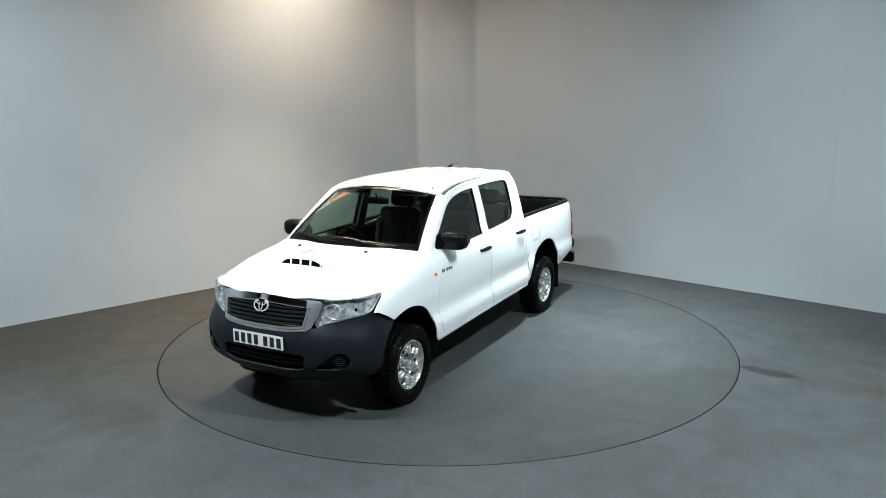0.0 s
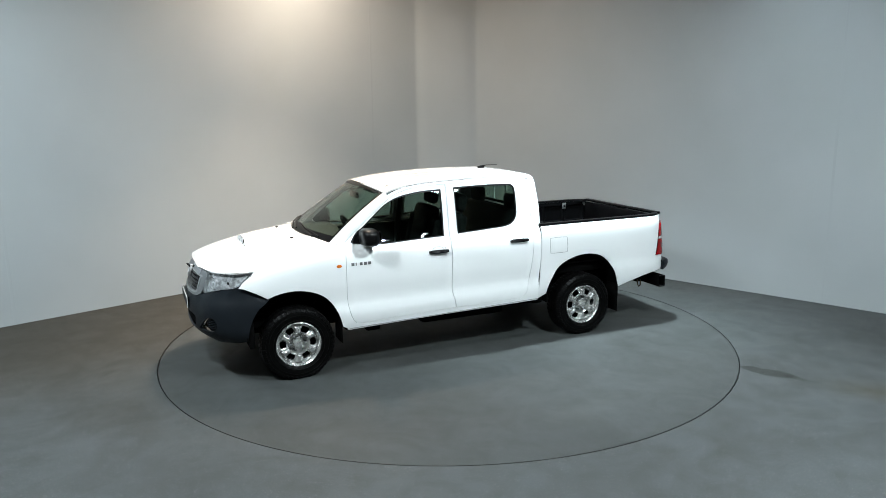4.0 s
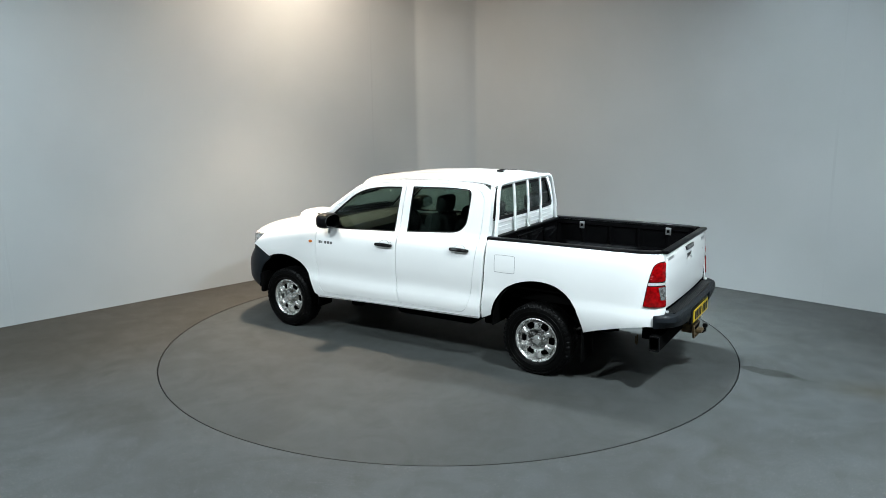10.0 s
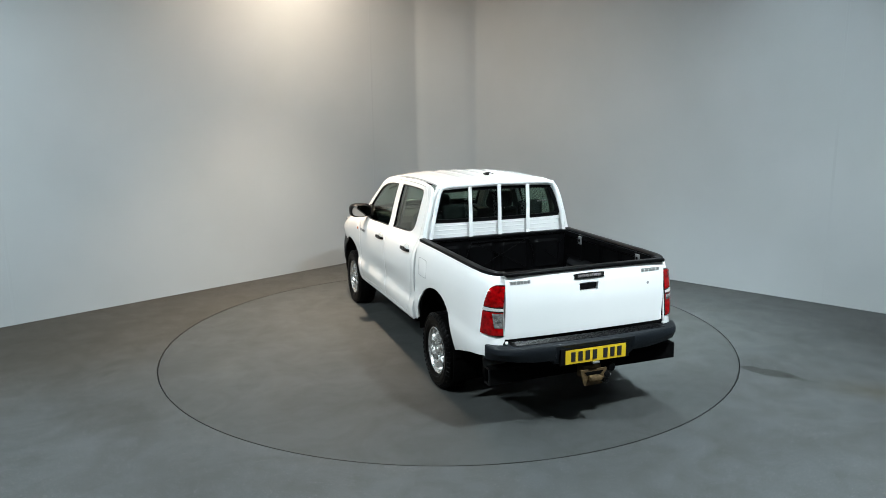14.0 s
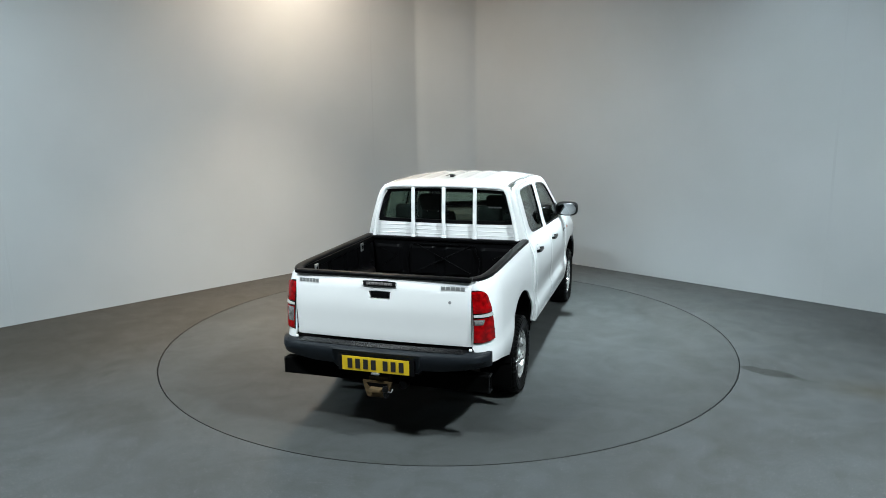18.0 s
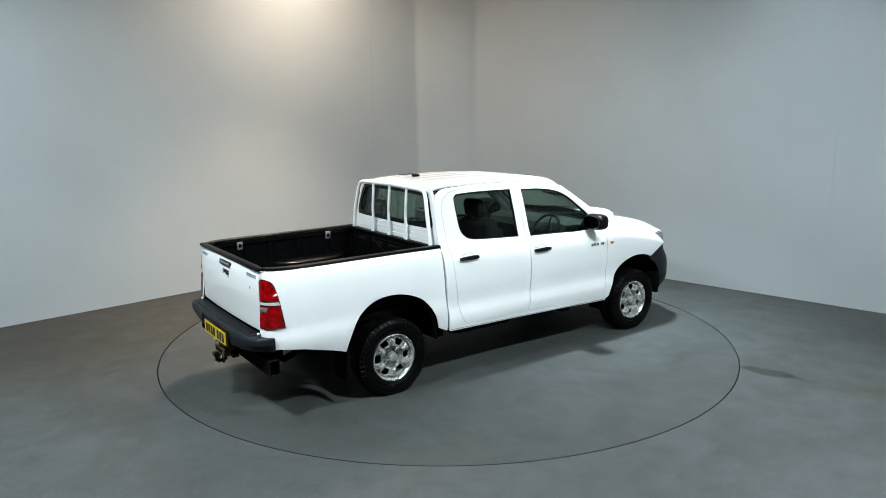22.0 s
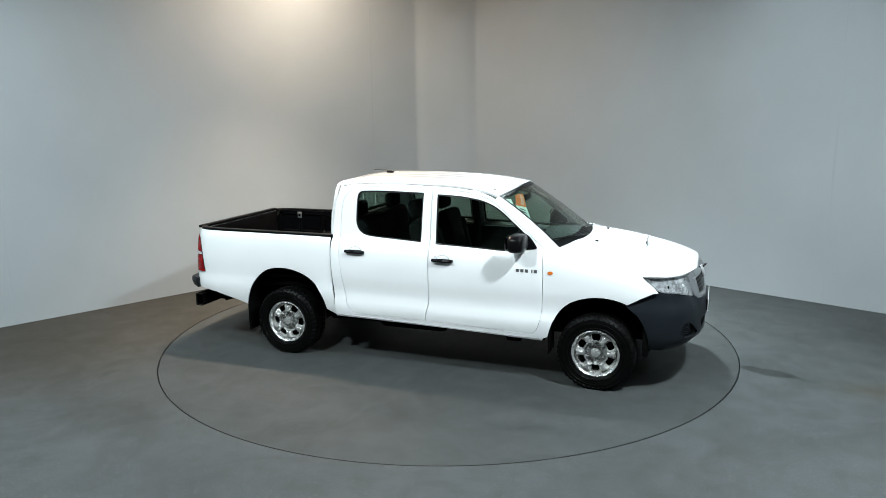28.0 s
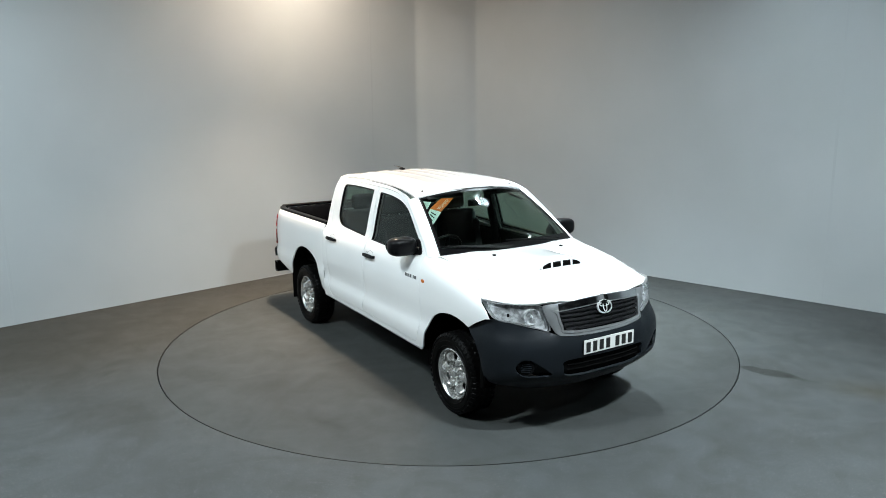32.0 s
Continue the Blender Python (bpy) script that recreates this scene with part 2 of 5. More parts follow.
def floor_mat(name, base, dark, warm, fleck, seed, grain=0.5, scuffs_and_light=()):
    """Painted resin floor: broad stains, scuffs, fine bright flecks, and warm light tinted in."""
    m = bpy.data.materials.new(name)
    m.use_nodes = True
    nt = m.node_tree
    L, b = nt.links, nt.nodes["Principled BSDF"]
    co = nt.nodes.new("ShaderNodeTexCoord")
    mp = nt.nodes.new("ShaderNodeMapping")
    mp.inputs["Location"].default_value = (seed, seed * 0.7, 0)
    L.new(co.outputs["Object"], mp.inputs["Vector"])

    def noise_tex(scale, detail, rough=0.55, dist=0.0):
        n = nt.nodes.new("ShaderNodeTexNoise")
        n.inputs["Scale"].default_value, n.inputs["Detail"].default_value = scale, detail
        n.inputs["Roughness"].default_value, n.inputs["Distortion"].default_value = rough, dist
        L.new(mp.outputs["Vector"], n.inputs["Vector"])
        return n

    def ramp(src, p0, p1, c0, c1):
        r = nt.nodes.new("ShaderNodeValToRGB")
        r.color_ramp.elements[0].position, r.color_ramp.elements[1].position = p0, p1
        r.color_ramp.elements[0].color, r.color_ramp.elements[1].color = (*c0, 1), (*c1, 1)
        L.new(src, r.inputs["Fac"])
        return r.outputs["Color"]

    def mixc(kind, fac, a, bb):
        x = nt.nodes.new("ShaderNodeMix")
        x.data_type, x.blend_type = "RGBA", kind
        x.inputs[0].default_value = fac
        L.new(a, x.inputs[6])
        L.new(bb, x.inputs[7])
        return x.outputs[2]

    c = ramp(noise_tex(0.9, 5, 0.6, 0.6).outputs["Fac"], 0.30, 0.72, dark, base)
    c = mixc("MULTIPLY", 0.8, c, ramp(noise_tex(1.9, 7, 0.68, 1.6).outputs["Fac"], 0.34, 0.60, warm, (1.06, 1.06, 1.06)))
    c = mixc("MULTIPLY", grain, c, ramp(noise_tex(105, 3, 0.65).outputs["Fac"], 0.3, 0.65, (0.55, 0.55, 0.55), (1.25, 1.25, 1.25)))
    v = nt.nodes.new("ShaderNodeTexVoronoi")
    v.inputs["Scale"].default_value = 42
    L.new(mp.outputs["Vector"], v.inputs["Vector"])
    c = mixc("ADD", fleck, c, ramp(v.outputs["Distance"], 0.05, 0.17, (0.5, 0.5, 0.5), (0, 0, 0)))
    if scuffs_and_light:
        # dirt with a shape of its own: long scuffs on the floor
        # dirt and long scuffs with shapes of their own, tinted patches, painted warm light
        for x0, y0, x1, y1, w, strength, tint in scuffs_and_light:
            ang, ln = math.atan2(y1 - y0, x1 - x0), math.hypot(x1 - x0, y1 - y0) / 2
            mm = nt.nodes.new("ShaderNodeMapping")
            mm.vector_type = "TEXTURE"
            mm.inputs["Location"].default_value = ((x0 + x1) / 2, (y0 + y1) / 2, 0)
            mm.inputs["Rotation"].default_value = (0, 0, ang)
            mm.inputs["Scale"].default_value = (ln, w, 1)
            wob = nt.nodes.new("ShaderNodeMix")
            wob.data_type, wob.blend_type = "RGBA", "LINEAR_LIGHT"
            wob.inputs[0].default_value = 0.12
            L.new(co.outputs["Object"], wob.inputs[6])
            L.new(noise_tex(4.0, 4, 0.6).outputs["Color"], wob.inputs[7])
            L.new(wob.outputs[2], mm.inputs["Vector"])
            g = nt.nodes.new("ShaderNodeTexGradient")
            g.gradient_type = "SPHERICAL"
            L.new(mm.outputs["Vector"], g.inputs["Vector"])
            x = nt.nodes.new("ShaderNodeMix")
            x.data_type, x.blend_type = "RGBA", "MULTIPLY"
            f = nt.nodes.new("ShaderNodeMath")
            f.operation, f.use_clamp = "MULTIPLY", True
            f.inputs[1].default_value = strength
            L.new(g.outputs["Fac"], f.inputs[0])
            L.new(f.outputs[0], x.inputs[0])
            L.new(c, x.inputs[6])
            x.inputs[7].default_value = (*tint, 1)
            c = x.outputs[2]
    L.new(c, b.inputs["Base Color"])
    r = nt.nodes.new("ShaderNodeMapRange")
    r.inputs["To Min"].default_value, r.inputs["To Max"].default_value = 0.45, 0.7
    b.inputs["Specular IOR Level"].default_value = 0.13
    L.new(noise_tex(3.1, 5, 0.6, 0.8).outputs["Fac"], r.inputs["Value"])
    L.new(r.outputs["Result"], b.inputs["Roughness"])
    k = nt.nodes.new("ShaderNodeBump")
    k.inputs["Strength"].default_value, k.inputs["Distance"].default_value = 0.25, 0.002
    L.new(noise_tex(140, 3).outputs["Fac"], k.inputs["Height"])
    L.new(k.outputs["Normal"], b.inputs["Normal"])
    return m


WALL = mat("wall_paint", (0.366, 0.397, 0.412), 0.6, vary=0.07, scale=0.8, bump=0.12, bscale=35, rvary=0.08)
# near-black for the unseen walls and ceiling, so that shadows stay deep
DARKWALL = mat("unseen_wall_dark", (0.045, 0.045, 0.048), 0.8, vary=0.1, scale=0.8)
DARKSTEEL = mat("dark_steel", (0.022, 0.023, 0.024), 0.5, 0.1, vary=0.4, scale=9)
CEILING = mat("unseen_ceiling_dark", (0.04, 0.04, 0.04), 0.8, vary=0.06, scale=1.5)
FLOOR = floor_mat("resin_floor", (0.066, 0.072, 0.075), (0.052, 0.0555, 0.0555), (0.80, 0.78, 0.74), 0.26, 3.0, 1.0,
                  scuffs_and_light=[(2.72, -1.06, 3.14, -1.42, 0.10, 4.0, (0.46, 0.44, 0.42)), (2.95, -1.30, 3.30, -1.55, 0.05, 1.6, (0.60, 0.58, 0.55)), (3.2, -1.5, 4.1, -2.0, 0.30, 1.1, (0.92, 0.82, 0.68)),
                           (-3.4, -1.6, -2.2, -2.4, 0.35, 0.9, (0.78, 0.76, 0.72)), (-4.6, -2.6, -3.4, -2.6, 0.6, 0.9, (0.75, 0.77, 0.78)),
                           # first patch: warm lamp light on the left floor, put in as a tint
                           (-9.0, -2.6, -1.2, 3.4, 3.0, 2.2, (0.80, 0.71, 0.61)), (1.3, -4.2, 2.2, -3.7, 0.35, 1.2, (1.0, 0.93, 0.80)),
                           (-2.3, -4.4, -1.2, -3.9, 0.3, 1.2, (0.80, 0.78, 0.74))])
DISC = floor_mat("turntable_floor", (0.055, 0.0595, 0.060), (0.046, 0.049, 0.0485), (0.82, 0.81, 0.79), 0.03, 11.0, 0.45,
                 scuffs_and_light=[(-0.9, -2.2, 0.3, -1.9, 0.12, 1.0, (0.72, 0.72, 0.73)), (1.3, 1.2, 2.2, 0.4, 0.25, 0.9, (0.78, 0.77, 0.75)), (-2.3, 0.2, -1.7, 1.3, 0.22, 0.8, (0.78, 0.78, 0.78)),
                          (0.2, 2.0, 1.0, 2.4, 0.16, 0.8, (0.80, 0.79, 0.76)), (-1.6, -1.9, -1.1, -1.2, 0.3, 0.7, (0.82, 0.81, 0.79)), (1.9, -1.4, 2.3, -0.6, 0.2, 1.0, (1.2, 1.2, 1.18)),
                          (0.5, -2.6, 1.5, -2.3, 0.14, 1.0, (1.18, 1.19, 1.2)), (-2.6, -0.6, -2.2, 0.2, 0.12, 1.0, (0.70, 0.70, 0.70))])
DARKGAP = mat("dark_gap", (0.006, 0.006, 0.006), 0.9)
GREYMETAL = mat("grey_metal", (0.35, 0.35, 0.36), 0.5, 0.6)
PAINT = mat("white_paint", (0.86, 0.87, 0.87), 0.32, coat=1.0, vary=0.02, scale=2.0, spec=0.5)
BUMPER = mat("dark_grey_plastic", (0.0075, 0.0100, 0.0130), 0.46, vary=0.15, scale=9, bump=0.2, bscale=500, spec=0.20)
BLACK = mat("black_plastic", (0.004, 0.004, 0.0045), 0.3, vary=0.2, scale=20, bump=0.05, bscale=400, spec=0.14)
LINER = mat("bed_liner_plastic", (0.003, 0.003, 0.0034), 0.34, vary=0.3, scale=7, bump=0.08, bscale=60, rvary=0.08, spec=0.06)
RUBBER = mat("tyre_rubber", (0.0022, 0.0022, 0.0022), 0.42, vary=0.3, scale=14, bump=0.25, bscale=150, rvary=0.1, spec=0.07)
STEEL = mat("silver_wheel_paint", (0.62, 0.62, 0.605), 0.27, 0.76, vary=0.07, scale=9, rvary=0.04)
BRIGHT = mat("bright_chrome", (0.80, 0.81, 0.82), 0.28, 0.45, vary=0.1)
GRILLE = mat("grille_black", (0.010, 0.010, 0.011), 0.25, vary=0.1, scale=20, spec=0.22)
CHROME = mat("chrome", (0.78, 0.79, 0.80), 0.09, 1.0)
SATIN = mat("satin_silver", (0.50, 0.51, 0.52), 0.28, 0.8)
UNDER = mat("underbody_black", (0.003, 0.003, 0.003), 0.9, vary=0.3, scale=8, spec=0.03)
SHUT = mat("shut_line_grey", (0.36, 0.36, 0.36), 0.7, vary=0.1)
RUST = mat("rusty_steel", (0.12, 0.075, 0.03), 0.75, 0.3, vary=0.5, scale=30, bump=0.4, bscale=120)
INTERIOR = mat("dark_trim", (0.008, 0.008, 0.009), 0.7, vary=0.15, scale=15, bump=0.2, bscale=300)
SEATCLOTH = mat("grey_seat_cloth", (0.013, 0.013, 0.0145), 0.9, vary=0.2, scale=40, bump=0.4, bscale=500)
# pale cloth with the shade under the roof put into its colour
HEADLINER = mat("headliner_cloth", (0.035, 0.035, 0.034), 0.9, vary=0.1, scale=30, bump=0.2, bscale=400)
GLASS = glass("window_glass", (0.70, 0.78, 0.74))
SCREEN = glass("windscreen_glass", (0.80, 0.87, 0.83))
CLEAR = glass("clear_lens", (0.99, 0.995, 1.0))
REDLENS = mat("red_lens", (0.33, 0.0015, 0.003), 0.09, spec=0.3, coat=0.15, vary=0.6, scale=26, bump=0.35, bscale=26)
PALELENS = mat("pale_lens", (0.72, 0.70, 0.68), 0.12, 0.75, vary=0.75, scale=38, coat=1.0, bump=0.9, bscale=38)
CELL = mat("brake_light_lens", (0.30, 0.28, 0.28), 0.2, 0.3, vary=0.5, scale=60, coat=0.5)
STRIP = mat("white_reflex", (0.6, 0.6, 0.58), 0.25, 0.1, vary=0.2, scale=60)
AMBER = mat("amber_lens", (0.62, 0.16, 0.02), 0.2, coat=0.8)
REFLECTOR = mat("lamp_reflector", (0.93, 0.94, 0.95), 0.12, 0.52, vary=0.55, scale=30, bump=1.0, bscale=34, spec=0.8, detail=2.0)
LAMPGREY = mat("satin_grey_trim", (0.32, 0.33, 0.34), 0.35, 0.6, vary=0.1)
PLATEWHITE = mat("plate_white", (0.72, 0.72, 0.70), 0.4)
PLATEYELLOW = mat("plate_yellow", (0.66, 0.45, 0.015), 0.4)
INK = mat("plate_black", (0.012, 0.012, 0.012), 0.5)
ORANGE = mat("orange_sticker", (0.62, 0.14, 0.02), 0.5)
PAPER = mat("pale_sticker", (0.62, 0.72, 0.70), 0.5)
BADGE = mat("badge_grey", (0.16, 0.16, 0.165), 0.3, 0.5, vary=0.2, scale=60)
SEAM = mat("dark_sealer", (0.11, 0.11, 0.11), 0.6, vary=0.3, scale=12)
MIRROR = mat("mirror_glass", (0.25, 0.26, 0.27), 0.02, 1.0)

# ---- the studio: two grey walls that meet in a rounded corner, floor, ceiling ----
CORNER, ALONG_L, ALONG_R = Vector((0.046, 5.30)), Vector((-0.731, -0.682)), Vector((0.731, -0.682))
LENGTH_L, LENGTH_R, BEND = 15.5, 15.5, 0.72


def wall_line():
    """The plan of the wall that the camera looks at, from the left wall round the corner to the right wall."""
    far_l, far_r = CORNER + ALONG_L * LENGTH_L, CORNER + ALONG_R * LENGTH_R
    a, b = CORNER + ALONG_L * BEND, CORNER + ALONG_R * BEND
    pts = [far_l + (a - far_l) * i / 14 for i in range(15)]
    a2, b2 = a + (b - a) * 0.10, b + (a - b) * 0.10
    pts += [a + (a2 - a) * 0.45 + (a - far_l).normalized() * 0.012, a2]
    pts += [a2 + (b2 - a2) * k / 6 for k in range(1, 6)]
    pts += [b2, b + (b2 - b) * 0.45 + (b - far_r).normalized() * 0.012]
    return pts + [b + (far_r - b) * i / 14 for i in range(15)]


def wall_shape(pts, z0, z1, thick):
    V, F, n = [], [], len(pts)
    for i, p in enumerate(pts):
        d = (pts[min(i + 1, n - 1)] - pts[max(i - 1, 0)]).normalized()
        out = Vector((-d.y, d.x)) * thick
        V += [(p.x, p.y, z0), (p.x, p.y, z1), (p.x + out.x, p.y + out.y, z1), (p.x + out.x, p.y + out.y, z0)]
    for i in range(n - 1):
        a, b = 4 * i, 4 * i + 4
        F += [(a + k, a + (k + 1) % 4, b + (k + 1) % 4, b + k) for k in range(4)]
    return V, F + [(0, 1, 2, 3), (4 * n - 1, 4 * n - 2, 4 * n - 3, 4 * n - 4)]


def studio():
    line = wall_line()
    thing("wall_north", wall_shape(line, -0.1, CEIL, 0.15), WALL, "plain pale grey painted studio wall with a blunted corner", "wall", "structure", angle=60)
    p0, p1 = line[0], line[-1]
    # shallow cover strips over the panel joints
    for along, d in ((ALONG_L, 6.95), (ALONG_L, 1.62), (ALONG_R, 6.25)):
        c = CORNER + along * d
        turn = math.degrees(math.atan2(along.y, along.x))
        ob = thing("trim", rbox((0, 0, CEIL / 2), (0.030, 0.003, CEIL), 0.001, 1), WALL, "thin grey cover strip over a wall joint", "trim", "structure")
        ob.matrix_basis = pose(c.x, c.y, 0, 0, 0, turn)
    for along, d0, d1 in ((ALONG_L, 0.75, LENGTH_L), (ALONG_R, 0.75, LENGTH_R)):
        a, b = CORNER + along * d0, CORNER + along * d1
        ob = thing("baseboard", rbox((0, 0, 0.007), (d1 - d0, 0.006, 0.014), 0.002), WALL, "low grey sealing strip at the foot of the wall", "baseboard", "structure")
        ob.matrix_basis = pose((a.x + b.x) / 2, (a.y + b.y) / 2, 0, 0, 0, math.degrees(math.atan2(along.y, along.x)))
    # unseen walls that close the room, kept dark to cut fill light
    back = CORNER + (ALONG_L * LENGTH_L) + (ALONG_R * LENGTH_R)
    thing("wall_south", wall_shape([p1, p1 + (back - p1) * 0.5, back], -0.1, CEIL, 0.15), DARKWALL, "plain unseen wall behind the camera, dark to cut bounced light", "wall", "structure")
    thing("wall_west", wall_shape([back, back + (p0 - back) * 0.5, p0], -0.1, CEIL, 0.15), DARKWALL, "plain unseen wall behind the camera, dark to cut bounced light", "wall", "structure")
    # floor with a round opening for the turntable
    n, r = 160, R_DISC + 0.010
    ring = [(r * math.cos(2 * math.pi * i / n), r * math.sin(2 * math.pi * i / n)) for i in range(n)]
    outer = [(-17, -18), (17, -18), (17, 9), (-17, 9)]
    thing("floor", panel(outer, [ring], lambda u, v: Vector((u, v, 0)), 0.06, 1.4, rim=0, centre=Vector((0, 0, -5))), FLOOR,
          "worn grey painted resin floor with stains and painted-in warm light", "floor", "structure")
    thing("turntable_pit", prism([(x * 1.01, y * 1.01) for x, y in ring], lambda u, v, d: (u, v, d), -0.10, -0.05), DARKGAP,
          "dark pit under the turntable", "pit", "structure")
    thing("ceiling", rbox((0, -4.5, CEIL + 0.1), (34, 28, 0.2), 0.01), CEILING, "plain unseen ceiling over the studio, dark to cut bounced light", "ceiling", "structure")
    for x, y, z, r, deep, power, colour in LAMPS:
        lamp = tagged(new("high_bay_or_fill"), "unseen round grey ceiling light, some added as fill, with glowing diffuser", "ceiling light", "studio ceiling lights")
        lamp.location = (x, y, z)
        part("hood", moved(revolve([(0.05, 0.16), (0.09, 0.15), (r * 0.8, 0.06), (r + 0.02, 0.0), (r + 0.03, -deep), (r + 0.02, -deep - 0.005), (r + 0.005, -0.005), (r * 0.78, 0.05), (0.05, 0.13)], 32, closed=True), Matrix.Rotation(radians(90), 4, "X")), GREYMETAL, lamp)
        part("stem", tube([(0, 0, 0.12), (0, 0, CEIL - z)], 0.02, 10), GREYMETAL, lamp)
        n = 32
        disc = [(r * 0.97 * math.cos(2 * math.pi * k / n), r * 0.97 * math.sin(2 * math.pi * k / n), -0.012) for k in range(n)]
        part("diffuser", (disc, [tuple(reversed(range(n)))]), glow("diffuser_glow", colour, power), lamp, "glowing diffuser")


R_DISC = 2.948


def turntable_disc():
    n = 160
    prof = [(R_DISC * k / 12, -0.001) for k in range(1, 12)] + [(R_DISC - 0.004, -0.001), (R_DISC, -0.005), (R_DISC, -0.05)]
    V, F = [(0, 0, -0.001)], []
    for i in range(n):
        a = 2 * math.pi * i / n
        V += [(r * math.cos(a), r * math.sin(a), z) for r, z in prof]
    k = len(prof)
    for i in range(n):
        o, o2 = 1 + i * k, 1 + ((i + 1) % n) * k
        F.append((0, o, o2))
        F += [(o + j, o + j + 1, o2 + j + 1, o2 + j) for j in range(k - 1)]
    F.append(tuple(1 + i * k + k - 1 for i in range(n)))
    ob = thing("turntable", (V, F), DISC, "round grey painted vehicle turntable set flush in the floor", "turntable")
    n = 160
    prof = [(R_DISC - 0.006, -0.0002), (R_DISC - 0.001, -0.0002), (R_DISC + 0.0005, -0.003), (R_DISC + 0.0005, -0.04), (R_DISC - 0.006, -0.04)]
    V, F, k = [], [], 5
    for i in range(n):
        a = 2 * math.pi * i / n
        V += [(q * math.cos(a), q * math.sin(a), z) for q, z in prof]
        F += [(i * k + j, i * k + (j + 1) % k, ((i + 1) % n) * k + (j + 1) % k, ((i + 1) % n) * k + j) for j in range(k)]
    part("edge_trim", (V, F), DARKSTEEL, ob, "thin dark steel edge trim")
    return ob


studio()
turntable = turntable_disc()

# ---- the pickup truck: x forward, y to its left, z up, on z = 0 midway between the axles ----
truck = tagged(new("pickup_truck"), "white double-cab pickup truck with black bumpers on the turntable", "pickup truck")

CAB = spline([(0.36, 0.825), (0.40, 0.846), (0.45, 0.858), (0.52, 0.868), (0.57, 0.8705), (0.600, 0.869), (0.625, 0.8575), (0.65, 0.8515), (0.69, 0.850), (0.76, 0.855), (0.85, 0.864), (0.95, 0.864),
              (1.04, 0.857), (1.10, 0.845), (1.15, 0.826), (1.185, 0.804), (1.21, 0.787), (1.40, 0.735), (1.65, 0.662), (1.69, 0.645), (1.72, 0.620)])
NOSE = spline([(1.0, 0.0), (1.3, 0.001), (1.6, 0.003), (1.9, 0.010), (2.1, 0.028), (2.3, 0.06)])
HOODLINE = spline([(0.9, 1.232), (1.15, 1.222), (1.4, 1.190), (1.7, 1.140), (1.9, 1.088), (2.1, 1.036), (2.3, 0.99)])
SHOULDER = spline([(0.0, 0.145), (0.012, 0.112), (0.03, 0.078), (0.06, 0.045), (0.10, 0.020), (0.16, 0.005), (0.24, 0.0), (1.2, 0.0)])


def cab_side(x, z):
    return Vector((x, CAB(z), z))


def fender_side(x, z):
    y = CAB(min(z, 0.95)) - NOSE(x) - SHOULDER(max(0.0, HOODLINE(x) - z))
    k = min(max((1.35 - x) / 0.3, 0), 1) * min(max((z - 0.9) / 0.2, 0), 1)
    return Vector((x, y + (CAB(z) - y) * k * (0.8 + 0.2 * min(max((1.19 - x) / 0.06, 0), 1)), z))


BEDSEC = spline([(0.42, 0.815), (0.48, 0.838), (0.56, 0.853), (0.65, 0.861), (0.70, 0.859), (0.75, 0.849), (0.90, 0.850), (1.05, 0.843), (1.16, 0.826), (1.205, 0.808), (1.23, 0.785)])
# plan of the bed side: straight, then round the rear corner; s is the way along it
REAR = [(-0.10, -0.89, 0.0), (0.0, -0.99, 0.0), (1.30, -2.29, -0.003), (1.45, -2.44, -0.013), (1.55, -2.538, -0.032), (1.62, -2.603, -0.060), (1.68, -2.640, -0.100), (1.75, -2.660, -0.160), (1.85, -2.668, -0.26)]
REAR_X, REAR_Y = spline([(s, x) for s, x, y in REAR]), spline([(s, y) for s, x, y in REAR])


def bed_side(s, z):
    lean = 0.035 * max(0.0, (z - 0.75) / 0.45) * min(1, max(0, (s - 1.3) / 0.3))
    return Vector((REAR_X(s) - 0.012 + lean, BEDSEC(z) + REAR_Y(s), z))


def S(x):
    return -0.99 - x


# front plan curve, half: way along it from the middle
FRONT = [(0.0, 2.430), (0.20, 2.424), (0.34, 2.402), (0.46, 2.370), (0.58, 2.330), (0.68, 2.278), (0.77, 2.198), (0.832, 2.085), (0.855, 1.95), (0.857, 1.80), (0.858, 1.68)]
FS = [0.0]
for (ya, xa), (yb, xb) in zip(FRONT, FRONT[1:]):
    FS.append(FS[-1] + math.hypot(yb - ya, xb - xa))
FRONT_X, FRONT_Y = spline([(s, p[1]) for s, p in zip(FS, FRONT)]), spline([(s, p[0]) for s, p in zip(FS, FRONT)])
FRONT_S = spline([(p[0], s) for s, p in zip(FS, FRONT)])
FRONT_SX = spline([(p[1], s) for s, p in zip(FS, FRONT)])
DEEP = spline([(0.30, -0.20), (0.345, -0.150), (0.38, -0.105), (0.42, -0.055), (0.46, -0.018), (0.50, -0.002), (0.55, 0.0), (0.66, 0.0), (0.73, -0.010), (0.80, -0.030), (0.90, -0.052), (1.0, -0.085), (1.06, -0.12)])
DEEP_OUT = spline([(0.30, -0.20), (0.345, -0.150), (0.38, -0.105), (0.42, -0.055), (0.46, -0.018), (0.50, -0.002), (0.55, 0.0), (0.64, 0.0), (0.72, -0.012), (0.78, -0.036), (0.83, -0.062), (0.90, -0.070), (1.0, -0.085), (1.06, -0.10)])


